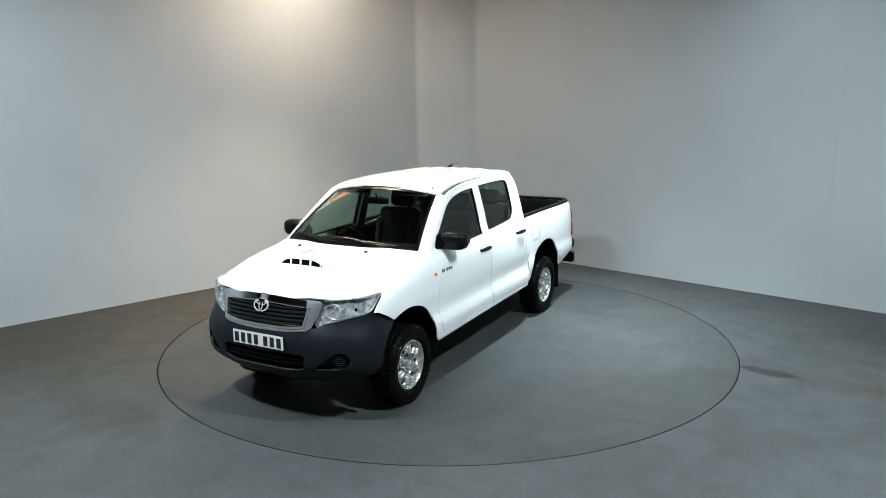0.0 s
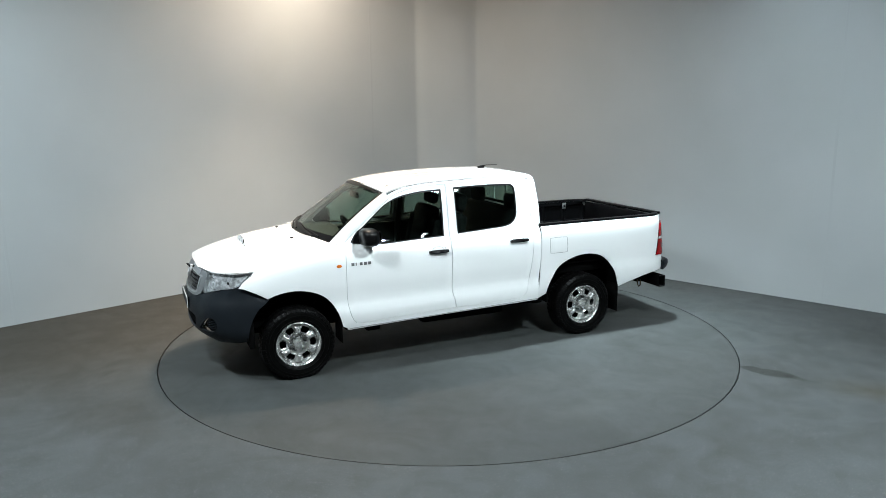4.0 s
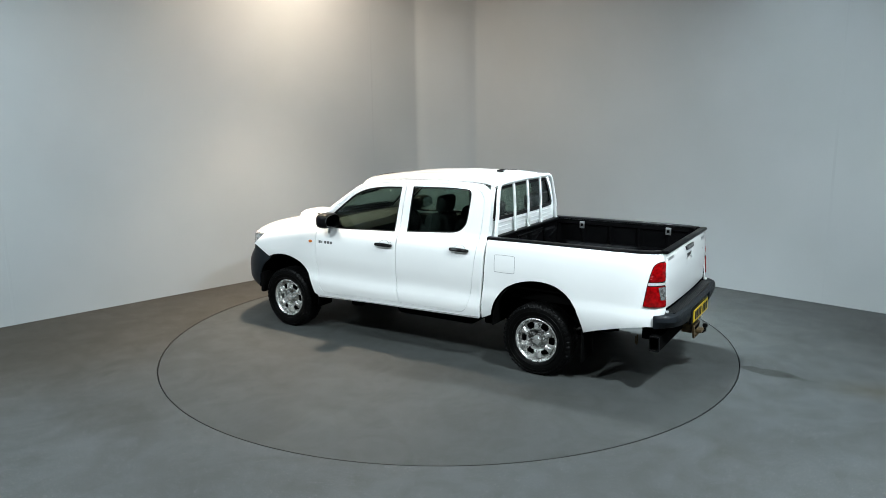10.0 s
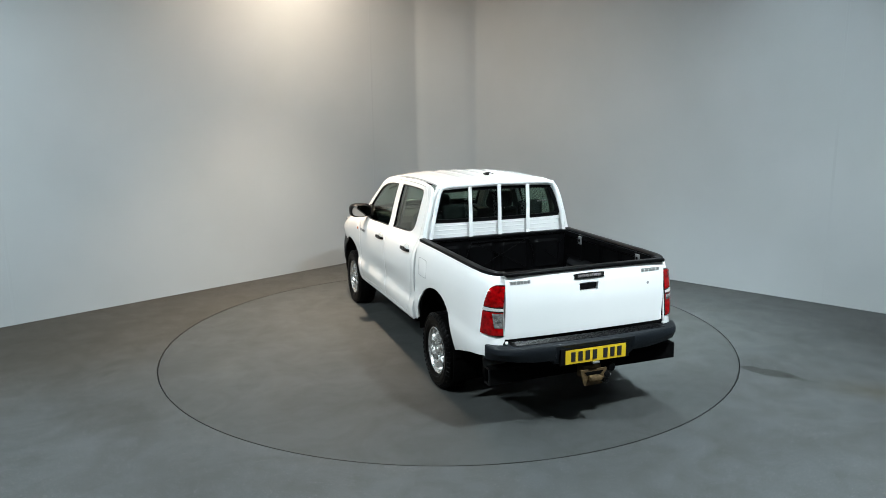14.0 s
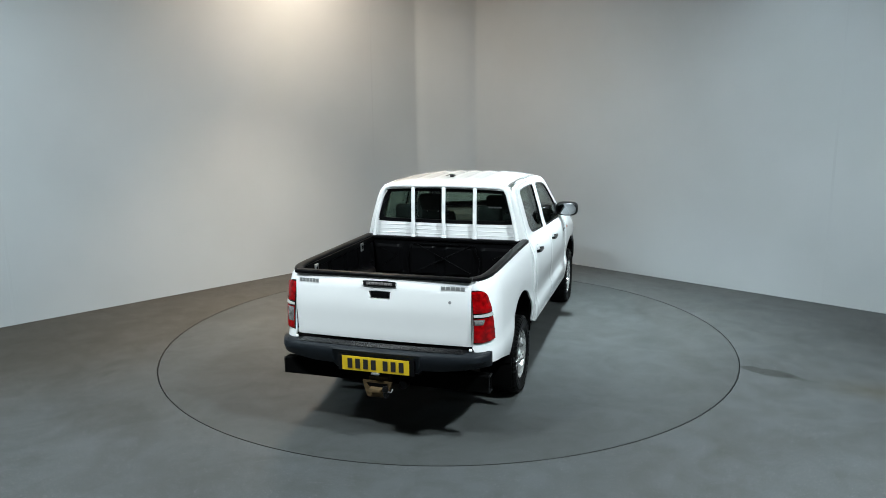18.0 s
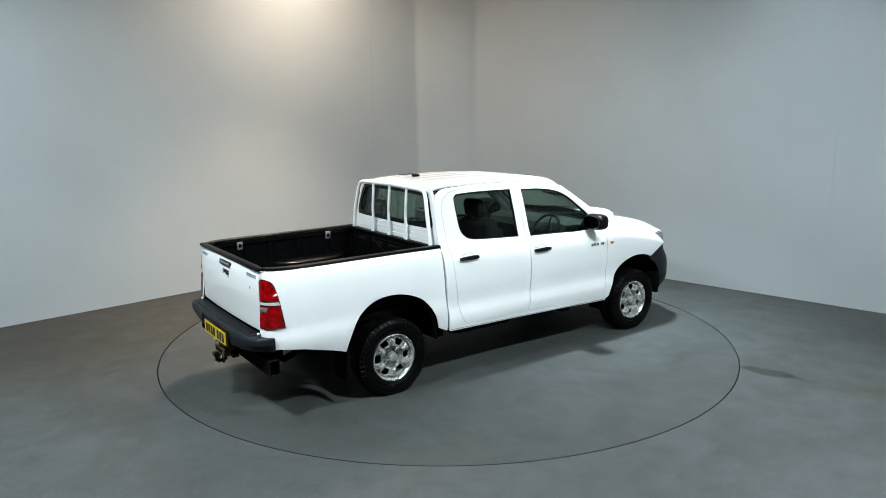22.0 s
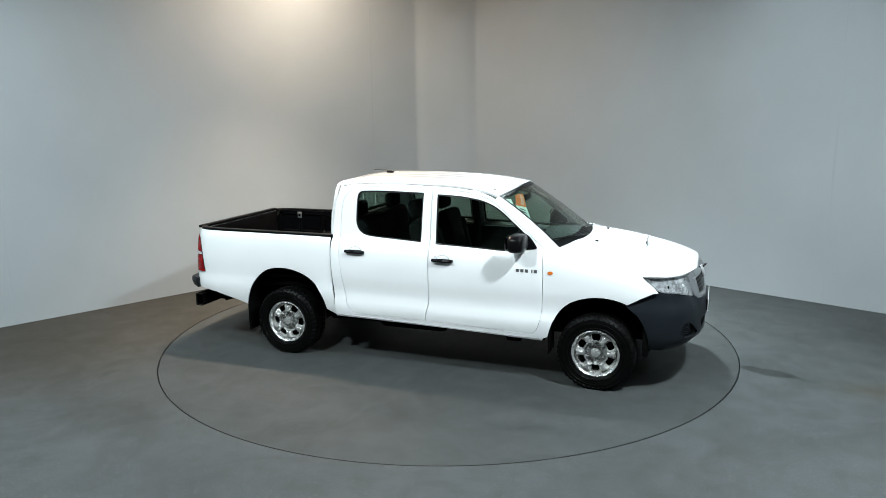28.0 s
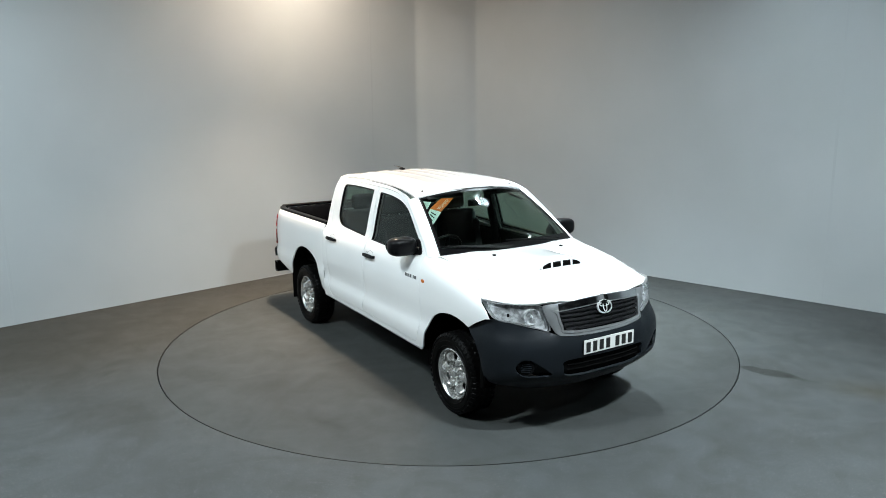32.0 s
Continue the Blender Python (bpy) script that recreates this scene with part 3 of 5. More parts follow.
def front(s, z):
    a = abs(s)
    x, y = FRONT_X(a), FRONT_Y(a)
    e = 0.01
    tx, ty = FRONT_X(a + e) - FRONT_X(max(a - e, 0)), FRONT_Y(a + e) - FRONT_Y(max(a - e, 0))
    n = math.hypot(tx, ty)
    nx, ny = ty / n, -tx / n
    k = min(max((y - 0.42) / 0.07, 0), 1)
    k = k * k * (3 - 2 * k)
    d = DEEP(z) * (1 - k) + DEEP_OUT(z) * k
    if y > 0.78:
        d *= 1 - 0.45 * min(1, (y - 0.78) / 0.06)
    p = Vector((x + nx * d, y + ny * d, z))
    return p if s >= 0 else Vector((p.x, -p.y, z))


def both(name, g, material, label="", parent=truck, angle=35):
    return part(name, g, material, parent, label, angle), part(name, mirror(g), material, parent, label, angle)


def sub(parents, name, g, material, label="", angle=35):
    return part(name, g, material, parents[0], label, angle), part(name, mirror(g), material, parents[1], label, angle)


GAP = 0.0018
# outlines on the cab side (x, z)
DOOR_F = smooth_loop([(-0.024, 0.486, 1), (0.50, 0.470), (0.93, 0.455), (1.005, 0.475), (1.045, 0.54), (1.070, 0.66), (1.078, 0.85), (1.072, 1.10), (1.060, 1.222, 1),
                      (0.92, 1.335), (0.78, 1.445), (0.66, 1.536), (0.555, 1.605), (0.45, 1.645), (0.33, 1.670), (0.15, 1.685), (-0.010, 1.690, 1), (0.008, 1.20, 1), (0.014, 0.80), (0.008, 0.64), (-0.010, 0.56)])
DOOR_R = smooth_loop([(-0.030, 0.486, 1), (-0.016, 0.56), (0.002, 0.64), (0.008, 0.80), (0.002, 1.20, 1), (-0.016, 1.690, 1), (-0.40, 1.698), (-0.72, 1.692), (-0.83, 1.668), (-0.895, 1.615), (-0.928, 1.53), (-0.928, 1.30), (-0.915, 1.10), (-0.890, 0.88),
                      (-0.862, 0.70), (-0.825, 0.56), (-0.775, 0.500), (-0.70, 0.488), (-0.40, 0.486)])
WIN_F = smooth_loop([(0.060, 1.200, 1), (0.40, 1.190), (0.70, 1.178), (0.90, 1.190), (0.985, 1.235), (0.90, 1.325), (0.78, 1.425), (0.632, 1.538), (0.485, 1.600), (0.302, 1.632), (0.15, 1.642), (0.040, 1.645, 1)])
WIN_R = smooth_loop([(-0.085, 1.210, 1), (-0.095, 1.655, 1), (-0.45, 1.662), (-0.70, 1.658), (-0.755, 1.645), (-0.778, 1.60), (-0.774, 1.45), (-0.764, 1.350), (-0.725, 1.285), (-0.650, 1.247), (-0.50, 1.232)])
ARCH_F = smooth_loop([(1.98, 0.30, 1), (1.965, 0.56), (1.90, 0.70), (1.775, 0.795), (1.60, 0.832), (1.43, 0.812), (1.285, 0.742), (1.185, 0.615), (1.125, 0.44), (1.10, 0.30, 1)], closed=False)
ARCH_R = [(S(x), z) for x, z in smooth_loop([(-1.035, 0.30, 1), (-1.052, 0.46), (-1.098, 0.625), (-1.212, 0.778), (-1.385, 0.860), (-1.575, 0.882), (-1.75, 0.840), (-1.885, 0.72), (-1.96, 0.56), (-1.985, 0.44), (-1.99, 0.30, 1)], closed=False)]


def doors():
    for name, loop, win, hx in (("front_door", DOOR_F, WIN_F, 0.152), ("rear_door", DOOR_R, WIN_R, -0.739)):
        d = both(name, panel(inset(loop, GAP), [win], cab_side, 0.03, 0.05), PAINT)
        sub(d, "window_seal", ribbon(inset(win, -0.004), 0.016, cab_side, 0.02, -0.003, 0.04), BLACK, "black rubber window seal")
        sub(d, "window_glass", panel(inset(win, 0.004), [], cab_side, 0.004, 0.08, -0.014, rim=0), GLASS, "tinted side window glass")
        # inner trim
        low = [(x, z) for x, z in inset(loop, 0.03) if z < 1.18]
        xs = [p[0] for p in low]
        trim = [(min(xs), 0.52), (max(xs), 0.52), (max(xs) - 0.02, 1.165), (min(xs) + 0.01, 1.175)]
        sub(d, "door_trim", panel(trim, [], cab_side, 0.03, 0.12, -0.045), INTERIOR, "dark inner door trim")
        zc = 1.063 if hx > 0 else 1.092
        hand = smooth_loop([(-0.098, 0.0), (-0.09, 0.013), (-0.03, 0.017), (0.05, 0.015), (0.092, 0.011), (0.098, 0.0), (0.09, -0.012), (0.03, -0.016), (-0.04, -0.016), (-0.09, -0.012)], 3)
        hh = sub(d, "door_handle", panel([(hx - u, zc + v) for u, v in hand], [], cab_side, 0.014, 0.02, 0.040, rim=0.006), BLACK, "black grab door handle")
        for e in (-0.085, 0.085):
            sub(d, "handle_mount", panel(smooth_loop([(hx + e - 0.012, zc - 0.011), (hx + e + 0.012, zc - 0.011), (hx + e + 0.012, zc + 0.011), (hx + e - 0.012, zc + 0.011)], 2), [], cab_side, 0.034, 0.02, 0.032), BLACK)
        cup = [(hx + 0.055 * math.cos(a), zc + 0.016 + 0.030 * math.sin(a)) for a in [math.pi * k / 12 for k in range(13)]]
        sub(d, "handle_recess", panel(cup, [], cab_side, 0.003, 0.02, 0.004, rim=0.002), PAINT, "pressed grip recess")
        # shade along the rim of the recess, drawn as a thin grey line
        arc = [(hx + 0.060 * math.cos(a), zc + 0.014 + 0.034 * math.sin(a)) for a in [math.pi * k / 12 for k in range(13)]]
        sub(d, "recess_edge", tube([cab_side(*q) + Vector((0, 0.0005, 0)) for q in arc], 0.0025, 6), SHUT, "grey line drawn as the shade at the edge of the grip recess")
        if hx > 0:
            # lettering of the maker's model drawn as plain bars
            for k, w in enumerate((0.028, 0.010, 0.026, 0.028, 0.028)):
                x0 = 1.028 - 0.04 * k
                sub(d, "badge_bar", panel([(x0, 1.009), (x0 - w, 1.009), (x0 - w, 1.036), (x0, 1.036)], [], cab_side, 0.006, 0.03, 0.004, rim=0.001), BADGE, "grey badge bar")
            lock = [(hx - 0.075 + 0.008 * math.cos(a), zc + 0.03 + 0.008 * math.sin(a)) for a in [math.pi * k / 5 for k in range(10)]]
            sub(d, "lock", panel(lock, [], cab_side, 0.004, 0.02, 0.002, rim=0.001), SATIN)


def cab_frame():
    outer = smooth_loop([(-0.957, 0.452, 1), (0.30, 0.425, 1), (1.075, 0.398, 1), (1.105, 0.48), (1.118, 0.70), (1.115, 1.00), (1.10, 1.225, 1),
                         (1.02, 1.295), (0.90, 1.395), (0.72, 1.530), (0.60, 1.618, 1), (0.50, 1.660), (0.35, 1.692), (0.10, 1.712), (-0.40, 1.722), (-0.80, 1.715), (-0.93, 1.690), (-0.985, 1.62), (-1.005, 1.50),
                         (-1.012, 1.30), (-1.005, 1.10), (-0.985, 0.80)])
    both("cab_side_frame", panel(outer, [inset(DOOR_F, -GAP), inset(DOOR_R, -GAP)], cab_side, 0.03, 0.05), PAINT)
    both("sill_seam", tube([cab_side(x, 0.466 - 0.052 * (x + 0.95) / 2) + Vector((0, 0.0005, 0)) for x in np.linspace(-0.95, 1.06, 12)], 0.0032, 6), SHUT, "grey sealed seam along the sill")
    # body inside the doors: pillars and door openings in dark trim
    both("door_opening", panel(inset(outer, 0.012), [inset(WIN_F, -0.012), inset(WIN_R, -0.012)], cab_side, 0.02, 0.07, -0.034), SHUT, "grey door opening behind the shut lines")
    # windscreen pillar: from the side frame round to the edge of the glass
    edge = [(1.118, 1.20), (1.02, 1.293), (0.90, 1.393), (0.72, 1.528), (0.60, 1.618)]

    def pillar(u, v):
        f = u * 4
        i = min(int(f), 3)
        k = f - i
        a = cab_side(edge[i][0] * (1 - k) + edge[i + 1][0] * k, edge[i][1] * (1 - k) + edge[i + 1][1] * k)
        b = screen_point(1.0, -0.02 + 1.02 * u, 0.004)
        p = a.lerp(b, v)
        return p + Vector((0.45, 0.75, 0.5)) * (0.018 * 4 * v * (1 - v))
    both("windscreen_pillar", patch(pillar, 16, 6, 0.02, up=(0.4, 0.7, 0.5)), PAINT, "white windscreen pillar")


def fenders():
    top = [(x, HOODLINE(x) - 0.0005) for x in np.linspace(1.066, 2.215, 14)]
    arch = [p for p in ARCH_F if p[1] > 0.40 and p[0] < 1.80]
    loop = [(1.0665, 1.213), (1.0775, 1.10), (1.0835, 0.85), (1.0755, 0.66), (1.054, 0.55), (1.055, 0.41)] + [p for p in reversed(arch)]
    loop += [(1.80, 0.785), (1.90, 0.845), (2.00, 0.895), (2.045, 0.905), (1.995, 0.955), (1.925, 1.005), (1.900, 1.031), (1.95, 1.030), (2.06, 1.026), (2.125, 1.024)]
    loop += [(x, z - 0.001) for x, z in reversed(top) if x < 2.13]
    f = both("front_fender", panel(loop, [], fender_side, 0.012, 0.035, 0.0012, rim=0.001), PAINT)
    lens = [(1.145 + 0.024 * math.cos(a), 1.018 + 0.015 * math.sin(a)) for a in [math.pi * k / 9 for k in range(18)]]
    sub(f, "side_repeater", panel(lens, [], fender_side, 0.008, 0.02, 0.010, rim=0.004), AMBER, "small amber side indicator")


HOOD_Z = spline([(1.10, 1.252), (1.25, 1.245), (1.45, 1.228), (1.70, 1.197), (1.95, 1.155), (2.12, 1.118), (2.24, 1.078), (2.31, 1.040), (2.335, 1.010)])
HOOD_Y = spline([(x, 0.864 - 0.145 - NOSE(x)) for x in (1.10, 1.3, 1.5, 1.7, 1.9, 2.0, 2.1, 2.2, 2.335)])


def hood_point(x, y):
    w = HOOD_Y(min(x, 2.335))
    k = y / w
    edge = HOODLINE(x) if x < 2.0 else HOODLINE(2.0) - (x - 2.0) * 0.33
    z = HOOD_Z(min(x, 2.335))
    ridge = 0.010 * math.exp(-((abs(k) - 0.62) / 0.16) ** 2)
    return Vector((x, y, edge + (z - edge) * (1 - abs(k) ** 2.6) + ridge))


def hood():
    def fn(u, v):
        y01 = 2 * v - 1
        back = 1.345 - 0.165 * abs(y01) ** 2.2
        tip = 2.330 - 0.198 * abs(y01) ** 4
        x = back + (tip - back) * u
        w = HOOD_Y(x) - GAP
        return hood_point(x, y01 * w)
    h = part("bonnet", patch(fn, 26, 30, 0.014), PAINT, truck, "white bonnet with an air scoop")

    # raised scoop with four dark openings
    def scoop(u, v):
        x = 1.40 + 0.475 * u
        y01 = 2 * v - 1
        w = 0.150 + 0.085 * u
        rise = 0.058 * min(1, u * 1.15) ** 1.6 * (1 - abs(y01) ** 4)
        p = hood_point(x, y01 * w)
        return Vector((p.x, p.y, p.z + 0.002 + rise))
    part("air_scoop", patch(scoop, 12, 16, 0.020), PAINT, h, "raised white scoop")
    back = patch(lambda u, v: hood_point(1.868 + 0.016 * (1 - u), (2 * v - 1) * 0.215) + Vector((0, 0, 0.001 + 0.053 * u * (1 - abs(2 * v - 1) ** 6))), 2, 12, 0.006, up=(1, 0, 0.2))
    part("scoop_opening", back, UNDER, h, "dark intake behind the scoop")
    for k in range(5):
        y = -0.205 + 0.41 * k / 4
        p, q = hood_point(1.884, y), hood_point(1.876, y)
        part("scoop_vane", tube([p + Vector((0.002, 0, 0)), q + Vector((0.004, 0, 0.055 if 0 < k < 4 else 0.028))], 0.0085 if 0 < k < 4 else 0.006, 8), PAINT, h, "white vane between the intakes")
    for y in (-0.36, 0.36):
        p = hood_point(1.46, y)
        part("washer_jet", rbox((p.x, p.y, p.z + 0.006), (0.030, 0.022, 0.014), 0.005), BLACK, h, "black washer jet")


ROOF_Z = spline([(0.50, 1.725), (0.60, 1.713), (0.70, 1.697), (0.30, 1.743), (0.0, 1.760), (-0.40, 1.768), (-0.75, 1.765), (-0.92, 1.755), (-1.00, 1.735), (-1.02, 1.72)])
EDGE_Z = spline([(0.72, 1.60), (0.60, 1.638), (0.50, 1.672), (0.35, 1.700), (0.10, 1.720), (-0.40, 1.732), (-0.80, 1.724), (-0.95, 1.705), (-1.02, 1.68)])


def roof():
    def fn(u, v):
        y01 = 2 * v - 1
        x0, x1 = 0.715 - 0.115 * abs(y01) ** 2.4, -1.012 + 0.02 * abs(y01) ** 4
        x = x0 + (x1 - x0) * u
        y = y01 * (0.600 - 0.02 * u)
        k = abs(y01) ** 3.2
        z = ROOF_Z(x) * (1 - k) + EDGE_Z(x) * k
        rib = 0.0
        for c in (0.0, 0.16, 0.32):
            rib += 0.0035 * math.exp(-(((abs(y) - c) / 0.022) ** 2))
        z += rib * min(1, max(0, (0.35 - x) / 0.15)) * min(1, max(0, (x + 0.93) / 0.08))
        return Vector((x, y, z))
    r = part("roof", patch(fn, 22, 60, 0.02), PAINT, truck, "white ribbed roof")
    for sgn in (1, -1):
        path = [fn(u, 0.5 + 0.5 * sgn) + Vector((0, 0.008 * sgn, -0.012)) for u in np.linspace(0.14, 1, 16)]
        part("drip_moulding", tube(path, 0.003, 8), SEAM, r, "dark sealed roof seam")
    part("headliner", patch(lambda u, v: fn(0.04 + 0.92 * u, 0.04 + 0.92 * v) - Vector((0, 0, 0.035)), 10, 10, 0.012), HEADLINER, r, "pale cloth headliner, coloured dark for the shade in the cab")
    # aerial folded back
    base = rbox((-0.735, 0.0, 1.781), (0.075, 0.040, 0.022), 0.009, 3)
    a = part("aerial", base, BLACK, truck, "black folded roof aerial")
    part("mast", tube([(-0.72, 0, 1.790), (-0.80, 0.0, 1.799), (-0.93, 0.01, 1.798)], [0.007, 0.005, 0.003], 8), BLACK, a, "thin black mast")


def screen_point(u, v, lift=0.0):
    """Windscreen: u from right to left (-1..1), v from the bottom up."""
    k = abs(u)
    b = Vector((1.335 - 0.150 * k ** 2.0, 0.712 * u, 1.232 - 0.012 * k))
    t = Vector((0.712 - 0.118 * k ** 2.2, 0.566 * u, 1.697 - 0.062 * k ** 2.4))
    p = b + (t - b) * v
    bow = 0.018 * 4 * v * (1 - v)
    return p + Vector((0.58, 0, 0.80)) * (bow + lift)


def windscreen():
    w = part("windscreen", patch(lambda u, v: screen_point(2 * v - 1, u), 12, 20, 0.006, up=(1, 0, 1)), SCREEN, truck, "raked windscreen glass with two stickers")

    def band(name, quad, mtl, label, lift):
        def fn(a, b):
            p0 = Vector(quad[0]).lerp(Vector(quad[1]), a)
            p1 = Vector(quad[3]).lerp(Vector(quad[2]), a)
            q = p0.lerp(p1, b)
            return screen_point(q.x, q.y, lift)
        part(name, patch(fn, 6, 6, 0.001, up=(1, 0, 1)), mtl, w, label)
    # ceramic border
    edge = 0.035
    for name, quad in (("screen_border", [(-1, 1 - 0.050), (1, 1 - 0.050), (1, 1), (-1, 1)]), ("screen_border", [(-1, 0), (1, 0), (1, 0.10), (-1, 0.10)]),
                       ("screen_border", [(-1, 0), (-1 + edge, 0), (-1 + edge, 1), (-1, 1)]), ("screen_border", [(1 - edge, 0), (1, 0), (1, 1), (1 - edge, 1)])):
        def fn(a, b, quad=quad):
            u = quad[0][0] + (quad[1][0] - quad[0][0]) * a
            v = quad[0][1] + (quad[3][1] - quad[0][1]) * b
            return screen_point(u, v, 0.003)
        part(name, patch(fn, 16, 3, 0.002, up=(1, 0, 1)), BLACK, w, "black screen border")
    orange = [(-0.70, 0.912), (-0.512, 0.888), (-0.788, 0.688), (-0.912, 0.775)]
    pale = [(-0.912, 0.771), (-0.788, 0.684), (-0.975, 0.475), (-0.985, 0.660)]
    band("warranty_sticker", orange, ORANGE, "orange diagonal screen sticker", -0.010)
    band("pale_sticker", pale, PAPER, "pale green diagonal screen sticker", -0.010)
    band("paper_note", [(-0.975, 0.937), (-0.85, 0.888), (-0.975, 0.745), (-0.985, 0.80)], PAPER, "pale paper note", -0.012)
    V, F = lettering("Warranty")

    def over(x, y):
        p0, p1 = Vector((-0.820, 0.715)), Vector((-0.595, 0.880))
        d = p1 - p0
        q = p0 + d * (0.08 + 0.86 * x) + Vector((-d.y, d.x)) * (0.26 * (y - 0.5))
        return screen_point(q.x, q.y, -0.0085)
    part("sticker_words", ([tuple(over(x, y)) for x, y in V], F), PLATEWHITE, w, "white word on the orange sticker")
    for k in range(3):
        f = 0.18 + 0.24 * k
        c0 = Vector(pale[3]).lerp(Vector(pale[0]), f).lerp(Vector(pale[2]).lerp(Vector(pale[1]), f), 0.25)
        c1 = Vector(pale[3]).lerp(Vector(pale[0]), f).lerp(Vector(pale[2]).lerp(Vector(pale[1]), f), 0.75)
        part("sticker_bar", tube([screen_point(c0.x, c0.y, -0.0085), screen_point(c1.x, c1.y, -0.0085)], 0.006, 6, flat=0.3), INK, w, "dark bar on the pale sticker")
    # seal all round
    ring = [screen_point(-1, v) for v in np.linspace(0, 1, 8)] + [screen_point(u, 1) for u in np.linspace(-0.9, 0.9, 12)] \
        + [screen_point(1, v) for v in np.linspace(1, 0, 8)] + [screen_point(u, 0) for u in np.linspace(0.9, -0.9, 12)]
    part("screen_seal", tube(ring, 0.007, 8, closed=True), BLACK, w, "black rubber screen seal")
    # scuttle panel and wipers
    c = part("scuttle", patch(lambda u, v: screen_point(2 * v - 1, 0.02) + Vector((-0.10 + 0.16 * u, 0, -0.035 + 0.004 * u)), 3, 16, 0.02), BLACK, truck, "black scuttle panel below the windscreen")
    for y0, y1, s in ((-0.10, -0.62, 1), (0.46, -0.04, 1)):
        p = [screen_point(y0 / 0.71, 0.0, 0.03), screen_point((y0 * 0.5 + y1 * 0.5) / 0.70, 0.05, 0.03), screen_point(y1 / 0.69, 0.10, 0.022)]
        wp = part("wiper", tube(p, [0.009, 0.007, 0.005], 8), BLACK, truck, "black windscreen wiper")
        q = [screen_point(y / 0.69, v, 0.014) for y, v in ((y0 + 0.05, 0.035), ((y0 + y1) / 2, 0.08), (y1 - 0.06, 0.115))]
        part("wiper_blade", tube(q, 0.007, 6), BLACK, wp, "rubber wiper blade")


def rear_cab():
    def fn(u, v):
        # u: -1..1 across, v: height
        x = -1.018 + 0.030 * max(0, (v - 1.40) / 0.32) ** 1.5 + 0.022 * abs(u) ** 3
        return Vector((x, u, v))
    loop = smooth_loop([(-0.79, 1.16, 1), (0.79, 1.16, 1), (0.745, 1.35), (0.675, 1.56), (0.62, 1.68), (0.55, 1.722), (0.0, 1.748), (-0.55, 1.722), (-0.62, 1.68), (-0.675, 1.56), (-0.745, 1.35)])
    win = smooth_loop([(-0.60, 1.368), (0.0, 1.362), (0.60, 1.368), (0.655, 1.385), (0.668, 1.42), (0.62, 1.56), (0.575, 1.648), (0.52, 1.668), (0.0, 1.680), (-0.52, 1.668), (-0.575, 1.648), (-0.62, 1.56), (-0.668, 1.42), (-0.655, 1.385)])
    c = Vector((0.5, 0, 1.4))
    r = part("cab_back", panel(loop, [win], fn, 0.03, 0.06, centre=c), PAINT, truck, "white cab back panel")
    for z in (1.215, 1.255, 1.295, 1.335):
        part("pressed_rib", tube([fn(y, z) + Vector((0.002, 0, 0)) for y in (-0.66, -0.4, 0, 0.4, 0.66)], 0.006, 6), PAINT, r, "pressed rib")
    part("rear_window", panel(win, [], fn, 0.004, 0.1, -0.012, centre=c, rim=0), GLASS, truck, "tinted rear window glass")
    part("rear_window_seal", panel(inset(win, -0.004), [smooth_loop([(-0.56, 1.398), (0.0, 1.392), (0.56, 1.398), (0.612, 1.415), (0.622, 1.45), (0.585, 1.555), (0.545, 1.628), (0.49, 1.645), (0.0, 1.655), (-0.49, 1.645), (-0.545, 1.628), (-0.585, 1.555), (-0.622, 1.45), (-0.612, 1.415)])], fn, 0.016, 0.06, 0.001, centre=c), BLACK, r, "black rear window seal")
    for k in range(5):
        y = -0.430 - 0.026 * k
        part("window_sticker_bar", rbox((-1.0125, y, 1.521), (0.002, 0.018, 0.013), 0.0006, 1), BADGE, r, "small white sticker mark on the glass")
    # bolted tubular guard
    g = part("window_guard", tube([(-1.052, 0.70, 1.215), (-1.052, 0.665, 1.42), (-1.035, 0.605, 1.645), (-1.030, 0.575, 1.692), (-1.030, 0.51, 1.708), (-1.030, 0, 1.716), (-1.030, -0.51, 1.708), (-1.030, -0.575, 1.692),
                                   (-1.035, -0.605, 1.645), (-1.052, -0.665, 1.42), (-1.052, -0.70, 1.215)], 0.019, 12), PAINT, truck, "white tubular rear window guard")
    for y in (-0.30, 0.0, 0.30):
        part("guard_bar", join(rbox((-1.053, y, 1.335), (0.016, 0.036, 0.27), 0.005), rbox((-1.0445, y, 1.588), (0.016, 0.036, 0.252), 0.005, 2, (0, 4, 0))), PAINT, g, "white guard bar")
        part("bar_foot", rbox((-1.062, y, 1.225), (0.012, 0.040, 0.055), 0.004), PAINT, g)


